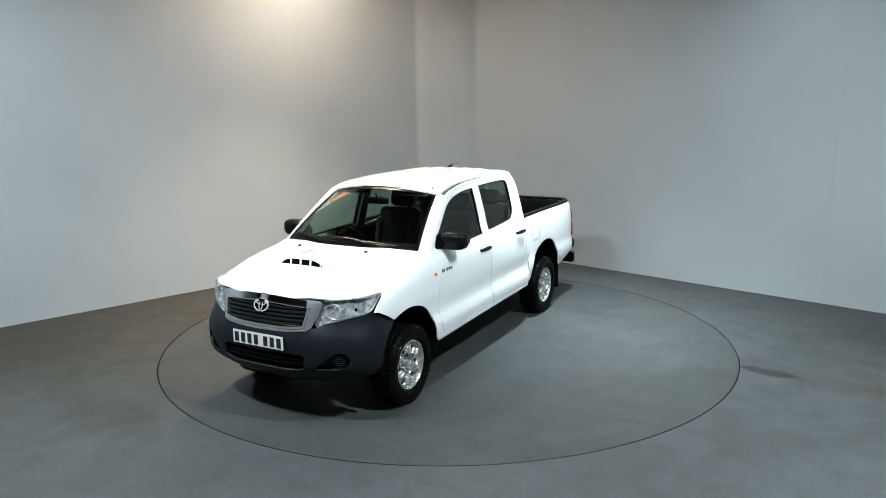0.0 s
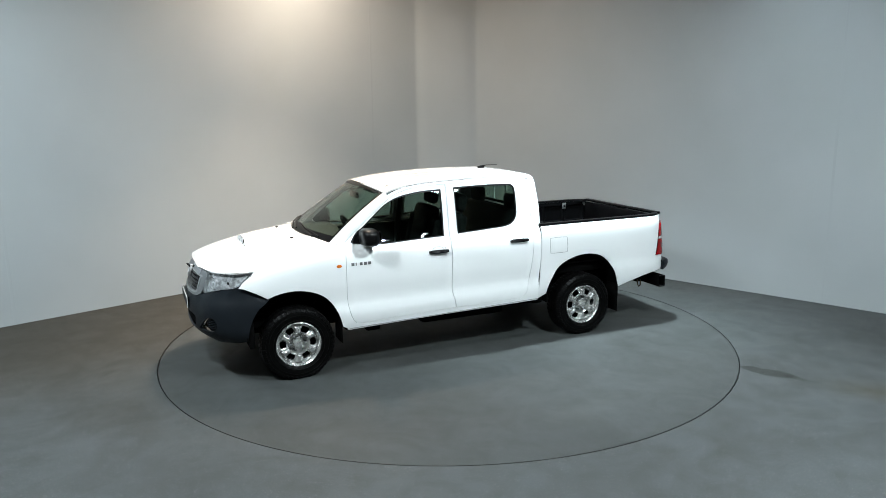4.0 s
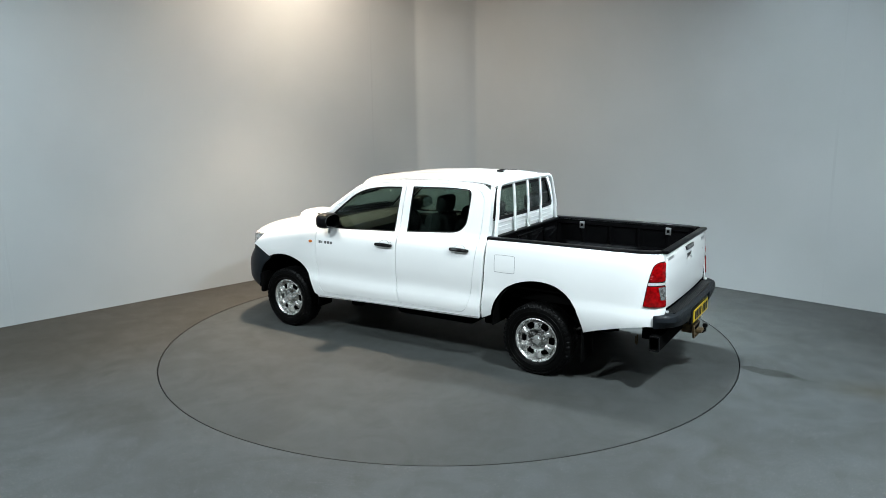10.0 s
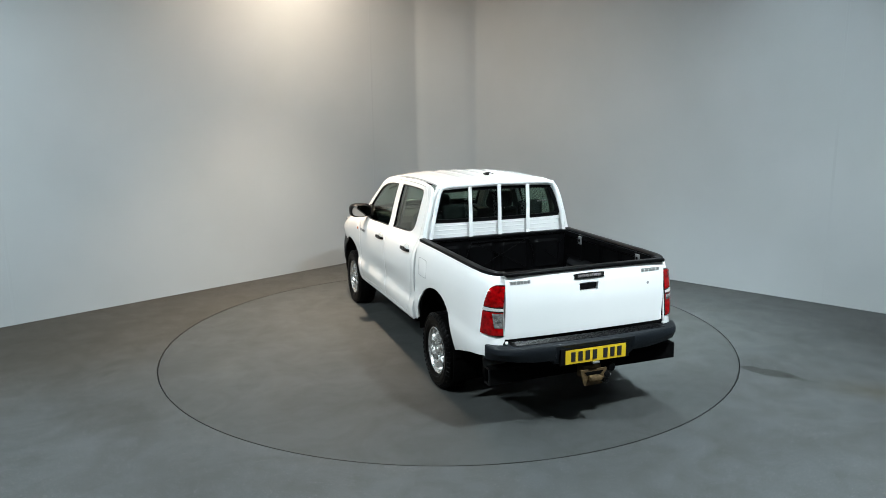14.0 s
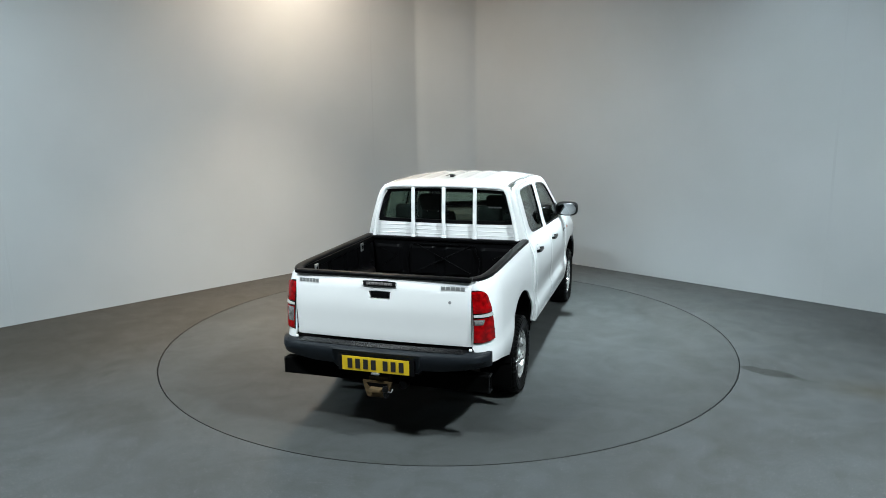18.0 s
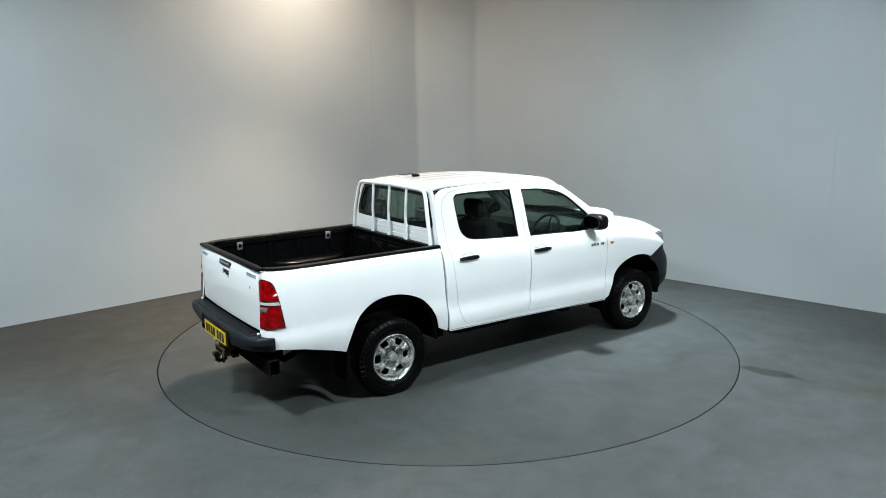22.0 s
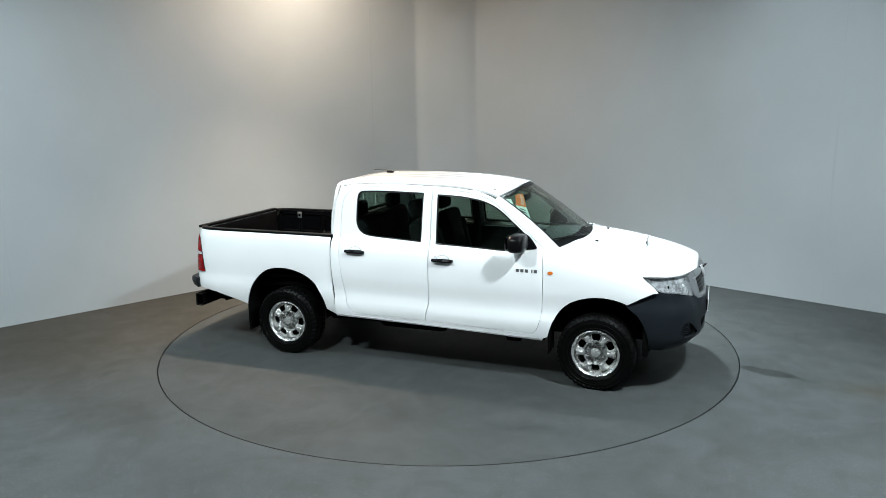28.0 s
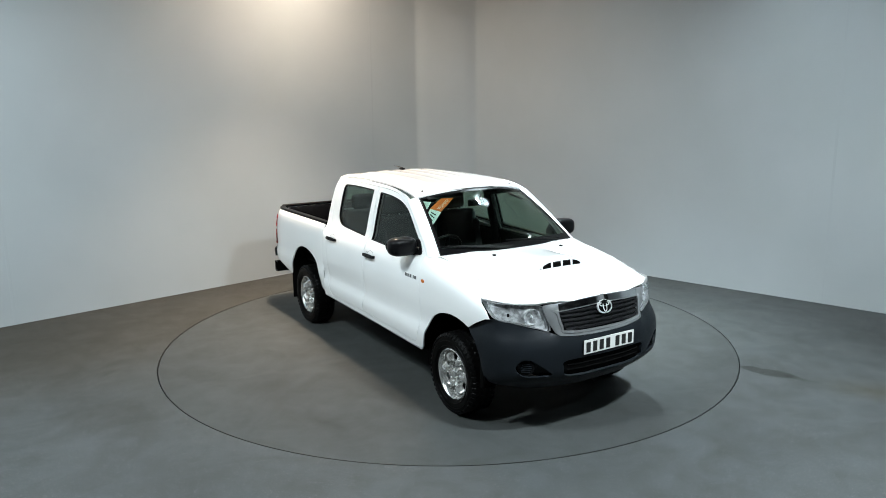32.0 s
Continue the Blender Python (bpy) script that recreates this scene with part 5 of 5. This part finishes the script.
    rows = [0.040, 0.047, 0.056, 0.066, 0.077, 0.084, 0.092, 0.098, 0.105, 0.111, 0.1135, 0.117, 0.123, 0.132, 0.142, 0.151, 0.158, 0.162, 0.165, 0.168, 0.173, 0.178, 0.183, 0.188, 0.194, 0.198]
    nw, ns = 6, 14
    V, F = [], []
    for q in rows:
        wa = math.asin(half(q) / q)
        for k in range(6):
            for j in range(nw + ns):
                rise = 0.0
                if j < nw:
                    a = -wa + 2 * wa * j / nw
                else:
                    f = (j - nw) / ns
                    a = wa + (math.pi / 3 - 2 * wa) * f
                    e = min(1.0, 3.6 * min(f, 1 - f))
                    e = e * e * (3 - 2 * e)
                    t = min(1, max(0, (q - 0.086) / 0.022)) * min(1, max(0, (0.182 - q) / 0.020))
                    rise = (0.024 + 0.017 * math.sin(math.pi * f)) * e * t * t * (3 - 2 * t)
                b = a + k * math.pi / 3
                V.append((q * math.cos(b), hgt(q) + rise, q * math.sin(b)))
    m, w6 = len(rows), 6 * (nw + ns)
    V += [(x * 0.998, y - 0.007, z * 0.998) for x, y, z in V]
    off = m * w6
    cells = set()
    for i in range(m - 1):
        for j in range(w6):
            if j % (nw + ns) < nw and 0.110 < rows[i] < 0.167:
                continue
            cells.add((i, j))
    for i, j in cells:
        j2 = (j + 1) % w6
        a, b, c, d = i * w6 + j, i * w6 + j2, (i + 1) * w6 + j2, (i + 1) * w6 + j
        F += [(a, b, c, d), (off + d, off + c, off + b, off + a)]
        for (pi, pj), p, q in (((i, (j - 1) % w6), d, a), ((i, j2), b, c), ((i - 1, j), a, b), ((i + 1, j), c, d)):
            if (pi, pj) not in cells:
                F.append((q, p, off + p, off + q))
    add("wheel_face", (V, F), STEEL, "silver pressed steel wheel face", 40)
    add("hub_cap", revolve([(0.0005, 0.094), (0.026, 0.0935), (0.034, 0.091), (0.0385, 0.084), (0.041, 0.066), (0.043, 0.050), (0.047, 0.040), (0.048, 0.016)], 36), STEEL, "silver centre cap")
    nuts = []
    for k in range(6):
        a = 2 * math.pi * k / 6
        p = (0.0695 * math.cos(a), 0, 0.0695 * math.sin(a))
        nuts.append(p)
    for p in nuts:
        add("wheel_nut", moved(revolve([(0.0005, 0.070), (0.008, 0.069), (0.0125, 0.060), (0.0135, 0.010)], 6), Matrix.Translation(p)), CHROME, "chrome wheel nut")
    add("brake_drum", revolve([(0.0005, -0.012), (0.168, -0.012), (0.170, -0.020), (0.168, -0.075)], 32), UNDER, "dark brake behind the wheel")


def running_gear():
    wheel_parts()
    for x in (1.5425, -1.5425):
        for out in (1, -1):
            wheel_at(x, 0.742 * out, HUB_Z, out)
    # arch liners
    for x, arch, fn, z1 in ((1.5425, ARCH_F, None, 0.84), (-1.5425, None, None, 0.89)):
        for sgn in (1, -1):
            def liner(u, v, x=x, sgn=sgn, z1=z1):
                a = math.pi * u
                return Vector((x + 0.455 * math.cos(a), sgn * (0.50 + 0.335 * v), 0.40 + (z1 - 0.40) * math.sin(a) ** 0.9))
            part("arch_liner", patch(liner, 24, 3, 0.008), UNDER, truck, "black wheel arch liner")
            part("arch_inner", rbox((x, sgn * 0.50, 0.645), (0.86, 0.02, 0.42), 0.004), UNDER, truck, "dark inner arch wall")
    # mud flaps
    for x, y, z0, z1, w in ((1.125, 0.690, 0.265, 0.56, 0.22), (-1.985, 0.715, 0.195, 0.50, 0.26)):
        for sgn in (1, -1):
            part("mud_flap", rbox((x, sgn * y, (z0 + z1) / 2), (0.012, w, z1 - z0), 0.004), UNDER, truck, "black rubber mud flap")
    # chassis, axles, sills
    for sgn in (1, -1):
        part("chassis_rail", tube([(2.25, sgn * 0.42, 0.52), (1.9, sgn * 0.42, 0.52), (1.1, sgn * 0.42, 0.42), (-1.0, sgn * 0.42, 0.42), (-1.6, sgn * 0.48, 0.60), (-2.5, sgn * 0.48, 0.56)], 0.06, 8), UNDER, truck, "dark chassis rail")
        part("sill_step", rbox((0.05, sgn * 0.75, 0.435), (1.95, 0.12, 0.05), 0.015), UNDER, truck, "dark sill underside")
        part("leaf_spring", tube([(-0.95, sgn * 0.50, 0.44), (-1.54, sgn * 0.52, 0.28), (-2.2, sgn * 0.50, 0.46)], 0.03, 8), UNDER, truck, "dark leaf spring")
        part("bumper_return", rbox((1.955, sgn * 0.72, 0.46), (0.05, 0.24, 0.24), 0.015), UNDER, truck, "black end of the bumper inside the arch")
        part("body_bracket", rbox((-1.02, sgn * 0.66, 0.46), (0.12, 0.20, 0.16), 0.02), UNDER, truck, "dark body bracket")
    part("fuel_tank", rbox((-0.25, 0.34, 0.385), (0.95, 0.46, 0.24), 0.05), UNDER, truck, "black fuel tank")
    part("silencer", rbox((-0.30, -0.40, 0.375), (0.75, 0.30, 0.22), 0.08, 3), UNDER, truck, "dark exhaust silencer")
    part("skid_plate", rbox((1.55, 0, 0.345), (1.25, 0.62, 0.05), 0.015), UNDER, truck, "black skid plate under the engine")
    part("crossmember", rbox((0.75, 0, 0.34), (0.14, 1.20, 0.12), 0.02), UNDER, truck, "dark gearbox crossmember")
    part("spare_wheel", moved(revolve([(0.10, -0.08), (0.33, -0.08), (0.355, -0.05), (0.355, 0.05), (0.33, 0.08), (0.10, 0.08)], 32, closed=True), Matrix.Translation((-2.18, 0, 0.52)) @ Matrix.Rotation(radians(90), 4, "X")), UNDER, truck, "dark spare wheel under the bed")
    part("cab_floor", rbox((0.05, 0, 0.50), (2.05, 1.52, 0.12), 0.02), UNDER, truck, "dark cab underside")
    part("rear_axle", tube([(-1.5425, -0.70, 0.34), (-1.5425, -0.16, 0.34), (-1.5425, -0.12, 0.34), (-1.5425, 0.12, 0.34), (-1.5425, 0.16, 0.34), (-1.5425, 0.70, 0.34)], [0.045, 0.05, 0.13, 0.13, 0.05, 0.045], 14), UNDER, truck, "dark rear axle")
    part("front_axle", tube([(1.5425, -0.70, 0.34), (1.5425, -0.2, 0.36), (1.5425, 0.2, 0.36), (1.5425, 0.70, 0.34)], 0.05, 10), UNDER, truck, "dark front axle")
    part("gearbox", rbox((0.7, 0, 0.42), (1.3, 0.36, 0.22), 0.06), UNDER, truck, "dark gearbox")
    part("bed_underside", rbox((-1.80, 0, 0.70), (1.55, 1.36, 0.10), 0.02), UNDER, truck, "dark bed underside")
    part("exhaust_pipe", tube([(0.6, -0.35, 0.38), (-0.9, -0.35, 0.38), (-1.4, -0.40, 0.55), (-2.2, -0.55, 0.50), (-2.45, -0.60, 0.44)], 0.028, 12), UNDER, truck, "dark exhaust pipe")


def mirrors():
    """Door mirrors: rounded black shells on short arms."""
    def shell(u, v):
        a, b = 2 * math.pi * v, math.pi * u
        n = 3.3
        ca, sa, cb, sb = math.cos(a), math.sin(a), math.cos(b), math.sin(b)
        pw = lambda q: math.copysign(abs(q) ** (2 / n), q)
        return Vector((0.862 + 0.080 * pw(cb), 0.897 + 0.127 * pw(sb) * pw(ca), 1.270 + 0.080 * pw(sb) * pw(sa)))
    m = both("door_mirror", patch(shell, 14, 28), BLACK, "black plastic door mirror")
    sub(m, "mirror_arm", tube([(0.925, 0.765, 1.235), (0.89, 0.81, 1.232), (0.86, 0.86, 1.235)], [0.038, 0.030, 0.034], 12, flat=0.7), BLACK, "black mirror arm")
    sub(m, "mirror_base", panel(smooth_loop([(0.995, 1.205), (0.80, 1.200), (0.80, 1.255), (0.90, 1.330), (0.985, 1.25)], 3), [], cab_side, 0.03, 0.04, 0.008), BLACK, "black mirror base")
    pl = [(0.905 + 0.104 * math.copysign(abs(math.cos(q)) ** 0.75, math.cos(q)), 1.271 + 0.062 * math.copysign(abs(math.sin(q)) ** 0.75, math.sin(q))) for q in [2 * math.pi * k / 32 for k in range(32)]]
    sub(m, "mirror_glass", prism(pl, lambda u, v, d: (d, u, v), 0.776, 0.785), MIRROR, "mirror glass")


def rear_end():
    """Step bumper, plate, tow bar."""
    prof = [(-2.640, 0.706), (-2.772, 0.706), (-2.790, 0.698), (-2.799, 0.684), (-2.802, 0.655), (-2.797, 0.610), (-2.780, 0.570), (-2.740, 0.556), (-2.640, 0.560)]
    ys = [-0.832, -0.826, -0.81, -0.78, -0.74, -0.68, -0.6, -0.5, -0.345, -0.325, -0.15, 0.15, 0.325, 0.345, 0.5, 0.6, 0.68, 0.74, 0.78, 0.81, 0.826, 0.832]
    V, F, n = [], [], len(prof)
    for y in ys:
        a = abs(y)
        bow = 0.040 * (a / 0.84) ** 2.2
        wrap = 0.135 * max(0, (a - 0.68) / 0.152) ** 2.8
        sq = 0.92 if a > 0.83 else 1.0
        up = 0.042 * min(1, max(0, (a - 0.45) / 0.3)) ** 1.3
        plate = 1.0 if a < 0.33 else 0.0
        for x, z in prof:
            rear = min(1.0, max(0.0, (-2.64 - x) / 0.14))
            x = x + bow + wrap * rear
            if z < 0.64:
                z += up - 0.030 * plate
            if z < 0.675 and x < -2.76:
                x += 0.018 * plate
            V.append((x, y, 0.645 + (z - 0.645) * sq))
    for i in range(len(ys) - 1):
        F += [(i * n + j, i * n + (j + 1) % n, (i + 1) * n + (j + 1) % n, (i + 1) * n + j) for j in range(n)]
    F += [tuple(range(n)), tuple((len(ys) - 1) * n + j for j in reversed(range(n)))]
    b = part("rear_bumper", (V, F), BUMPER, truck, "dark grey rear step bumper", angle=30)

    def pad(u, v):
        y = 0.66 * (2 * v - 1)
        return Vector((-2.668 - 0.094 * u + 0.040 * (abs(y) / 0.84) ** 2.2, y, 0.710))
    part("step_pad", patch(pad, 4, 24, 0.006), BLACK, b, "black rubber step pad")
    for k in range(6):
        part("step_tread", tube([pad(0.08 + 0.165 * k, v) + Vector((0, 0, 0.001)) for v in np.linspace(0.02, 0.98, 14)], 0.0032, 6), BLACK, b, "raised step tread")
    part("bumper_gap", rbox((-2.60, 0, 0.715), (0.10, 1.40, 0.05), 0.004), UNDER, b)
    for sgn in (1, -1):
        part("hinge_bracket", rbox((-2.678, sgn * 0.690, 0.722), (0.022, 0.022, 0.020), 0.006), PAINT, b, "white tailgate hinge bracket")
    face = -2.792
    flat = lambda u, v: Vector((face, u, v))
    back = Vector((-2.0, 0, 0.6))
    part("plate_mount", rbox((face + 0.012, 0, 0.588), (0.022, 0.60, 0.128), 0.006), BLACK, b, "black plate recess")
    p = part("rear_number_plate", panel([(-0.262, 0.534), (0.262, 0.534), (0.262, 0.642), (-0.262, 0.642)], [], flat, 0.008, 0.2, 0.010, centre=back), PLATEYELLOW, truck, "yellow rear number plate with black bars")
    for k in range(7):
        u = 0.205 - 0.062 * k - (0.030 if k > 3 else 0.0) + 0.012
        part("plate_bar", panel([(u, 0.552), (u - 0.036, 0.552), (u - 0.036, 0.626), (u, 0.626)], [], flat, 0.004, 0.2, 0.012, centre=back, rim=0), INK, p, "black plate bar")
    # tow bar: a hollow box beam with open ends, and the hitch in its middle
    z0, z1, x0, x1, w = 0.405, 0.525, -2.655, -2.575, 0.82
    t = part("tow_bar", join(rbox(((x0 + x1) / 2, 0, z1), (x1 - x0, 2 * w, 0.008), 0.002, 1), rbox(((x0 + x1) / 2, 0, z0), (x1 - x0, 2 * w, 0.008), 0.002, 1),
                             rbox((x0, 0, (z0 + z1) / 2), (0.008, 2 * w, z1 - z0), 0.002, 1), rbox((x1, 0, (z0 + z1) / 2), (0.008, 2 * w, z1 - z0), 0.002, 1)), UNDER, truck, "black hollow steel tow bar beam")
    for sgn in (1, -1):
        part("beam_end", join(rbox((x0, sgn * w, (z0 + z1) / 2), (0.012, 0.012, z1 - z0), 0.002, 1), rbox(((x0 + x1) / 2, sgn * w, z1), (x1 - x0, 0.012, 0.012), 0.002, 1), rbox(((x0 + x1) / 2, sgn * w, z0), (x1 - x0, 0.012, 0.012), 0.002, 1)), BLACK, t, "worn steel edge of the beam end")
    for sgn in (1, -1):
        part("beam_bracket", rbox((-2.52, sgn * 0.56, 0.49), (0.16, 0.06, 0.14), 0.01), UNDER, t, "dark beam bracket")
    part("tow_bracket", rbox((-2.70, 0, 0.43), (0.10, 0.16, 0.11), 0.012), RUST, t, "rusty tow bracket")
    hitch = [(-0.115, 0.455), (0.115, 0.455), (0.105, 0.415), (0.085, 0.345), (0.075, 0.330), (-0.075, 0.330), (-0.085, 0.345), (-0.105, 0.415)]
    part("tow_plate", prism(hitch, lambda u, v, d: (d, u, v), -2.772, -2.755), RUST, t, "rusty tow plate")
    part("tow_slot", prism([(-0.085, 0.440), (0.085, 0.440), (0.060, 0.412), (-0.060, 0.412)], lambda u, v, d: (d, u, v), -2.776, -2.770), UNDER, t, "dark slot in the tow plate")
    for y in (-0.045, 0.045):
        part("hitch_bolt", moved(revolve([(0.0005, 0.012), (0.012, 0.010), (0.013, 0.0)], 6), Matrix.Translation((-2.772, y, 0.355)) @ Matrix.Rotation(radians(90), 4, "Z")), RUST, t, "rusty hitch bolt")
    part("tow_jaw", rbox((-2.795, 0.0, 0.395), (0.06, 0.10, 0.035), 0.010), RUST, t, "rusty towing jaw")
    part("tow_ball", moved(revolve([(0.001, 0.05), (0.018, 0.045), (0.025, 0.03), (0.022, 0.012), (0.014, 0.004), (0.014, -0.03)], 20), Matrix.Translation((-2.825, -0.085, 0.395)) @ Matrix.Rotation(radians(90), 4, "X")), BLACK, t, "black tow ball")
    part("tow_neck", tube([(-2.74, -0.07, 0.37), (-2.81, -0.085, 0.362), (-2.825, -0.085, 0.385)], 0.018, 10), BLACK, t)
    part("locking_pin", tube([(-2.80, -0.095, 0.392), (-2.80, -0.122, 0.392), (-2.80, -0.132, 0.415)], 0.005, 8), BRIGHT, t, "bright locking pin")
    part("socket", moved(revolve([(0.001, 0.03), (0.030, 0.03), (0.034, 0.02), (0.034, -0.02)], 18), Matrix.Translation((-2.70, -0.19, 0.43)) @ Matrix.Rotation(radians(90), 4, "Z")), BLACK, t, "black trailer socket")
    part("plate_light", rbox((-2.795, 0, 0.522), (0.03, 0.06, 0.016), 0.004), LAMPGREY, b, "small grey plate lamp")
    part("towing_eye", tube([(-2.42, 0.64, 0.47), (-2.42, 0.64, 0.41), (-2.42, 0.665, 0.39), (-2.42, 0.69, 0.41), (-2.42, 0.69, 0.47)], 0.007, 8), RUST, truck, "rusty recovery loop")


def seat(x, y):
    g = part("front_seat", join(rbox((x, y, 0.80), (0.50, 0.50, 0.16), 0.06, 3), rbox((x - 0.02, y, 0.70), (0.42, 0.42, 0.10), 0.02)), SEATCLOTH, truck, "grey cloth front seat")
    part("seat_back", join(rbox((x - 0.30, y, 1.09), (0.14, 0.48, 0.56), 0.06, 3, (0, -14, 0)), rbox((x - 0.25, y + 0.20, 1.06), (0.12, 0.08, 0.40), 0.035, 3, (0, -14, 0)), rbox((x - 0.25, y - 0.20, 1.06), (0.12, 0.08, 0.40), 0.035, 3, (0, -14, 0))), SEATCLOTH, g)
    part("headrest", rbox((x - 0.41, y, 1.46), (0.10, 0.27, 0.18), 0.045, 3, (0, -10, 0)), SEATCLOTH, g, "grey cloth headrest")
    for d in (-0.06, 0.06):
        part("headrest_post", tube([(x - 0.37, y + d, 1.30), (x - 0.40, y + d, 1.42)], 0.006, 6), SATIN, g)


def interior():
    seat(0.12, 0.36), seat(0.12, -0.36)
    b = part("rear_bench", rbox((-0.62, 0, 0.80), (0.46, 1.30, 0.16), 0.05, 3), SEATCLOTH, truck, "grey cloth rear bench")
    part("bench_back", rbox((-0.86, 0, 1.10), (0.14, 1.30, 0.52), 0.05, 3, (0, -10, 0)), SEATCLOTH, b)
    for y in (-0.40, 0.40):
        part("headrest", rbox((-0.90, y, 1.44), (0.09, 0.26, 0.16), 0.04, 3), SEATCLOTH, b, "grey cloth headrest")

    def dash(u, v):
        y = 0.70 * (2 * v - 1)
        pts = [(1.27, 1.195), (1.10, 1.205), (0.92, 1.200), (0.84, 1.17), (0.80, 1.10), (0.82, 0.98), (0.90, 0.80), (0.95, 0.62)]
        f = u * (len(pts) - 1)
        i = min(int(f), len(pts) - 2)
        k = f - i
        x, z = pts[i][0] * (1 - k) + pts[i + 1][0] * k, pts[i][1] * (1 - k) + pts[i + 1][1] * k
        hump = 0.03 * math.exp(-((y + 0.36) / 0.17) ** 2) * math.exp(-((u - 0.36) / 0.18) ** 2)
        return Vector((x - 0.10 * (y / 0.7) ** 2 * (1 - u), y, z + hump))
    d = part("dashboard", patch(dash, 21, 24, 0.01), INTERIOR, truck, "dark grey dashboard")
    c = Vector((0.66, -0.36, 1.13))
    ax = Vector((0.86, 0, -0.5)).normalized()
    sy = Vector((0, 1, 0))
    sx = ax.cross(sy)
    ring = [c + sy * 0.185 * math.cos(q) + sx * 0.185 * math.sin(q) for q in [2 * math.pi * k / 36 for k in range(36)]]
    w = part("steering_wheel", tube(ring, 0.015, 10, closed=True), BLACK, truck, "black steering wheel")
    for q in (0.0, math.pi, 1.57):
        part("spoke", tube([c + ax * 0.03, c + sy * 0.18 * math.cos(q) + sx * 0.18 * math.sin(q)], 0.014, 8, flat=0.6), BLACK, w)
    part("horn_pad", moved(rbox((0, 0, 0), (0.13, 0.15, 0.05), 0.022, 3), Matrix.Translation(c + ax * 0.02) @ ax.to_track_quat("Z", "Y").to_matrix().to_4x4()), BLACK, w)
    part("steering_column", tube([c + ax * 0.02, c + ax * 0.30], 0.035, 10), INTERIOR, w)
    part("interior_mirror", rbox((0.72, 0.0, 1.565), (0.035, 0.24, 0.065), 0.016, 3), BLACK, truck, "black interior mirror")
    part("mirror_stem", tube([(0.73, 0, 1.59), (0.76, 0, 1.64)], 0.008, 8), BLACK, truck)
    part("centre_console", rbox((0.45, 0, 0.74), (0.85, 0.22, 0.24), 0.03), INTERIOR, truck, "dark centre console")
    for y in (-0.33, 0.33):
        part("sun_visor", rbox((0.60, y, 1.655), (0.16, 0.36, 0.018), 0.007, 2, (0, 22, 0)), HEADLINER, truck, "grey sun visor")
    for sgn in (1, -1):
        part("b_pillar_trim", tube([(-0.02, sgn * 0.76, 0.60), (-0.02, sgn * 0.725, 1.18), (-0.035, sgn * 0.595, 1.66)], [0.05, 0.045, 0.035], 10, flat=0.6), INTERIOR, truck, "dark pillar trim")
        part("grab_handle", tube([(0.62, sgn * 0.60, 1.53), (0.55, sgn * 0.575, 1.555), (0.44, sgn * 0.565, 1.58), (0.40, sgn * 0.585, 1.60)], 0.011, 8), HEADLINER, truck, "grey grab handle")
    part("rear_bulkhead", rbox((-0.985, 0, 1.0), (0.02, 1.45, 0.70), 0.004), INTERIOR, truck, "dark trim behind the rear bench")
    part("cab_carpet", rbox((0.05, 0, 0.575), (1.95, 1.48, 0.03), 0.005), INTERIOR, truck, "dark cab carpet")


nose()
running_gear()
mirrors()
rear_end()
interior()


def motions():
    rows, disc = [], []
    for k in range(65):
        t = k * 0.5
        a = HEAD0 + RATE * t
        turn = Matrix.Rotation(radians(a), 4, "Z")
        rows.append((t, turn @ Matrix.Translation(-AXIS)))
        disc.append((t, Matrix.Rotation(radians(a - HEAD0), 4, "Z")))
    walk(truck, rows)
    walk(turntable, disc)


motions()
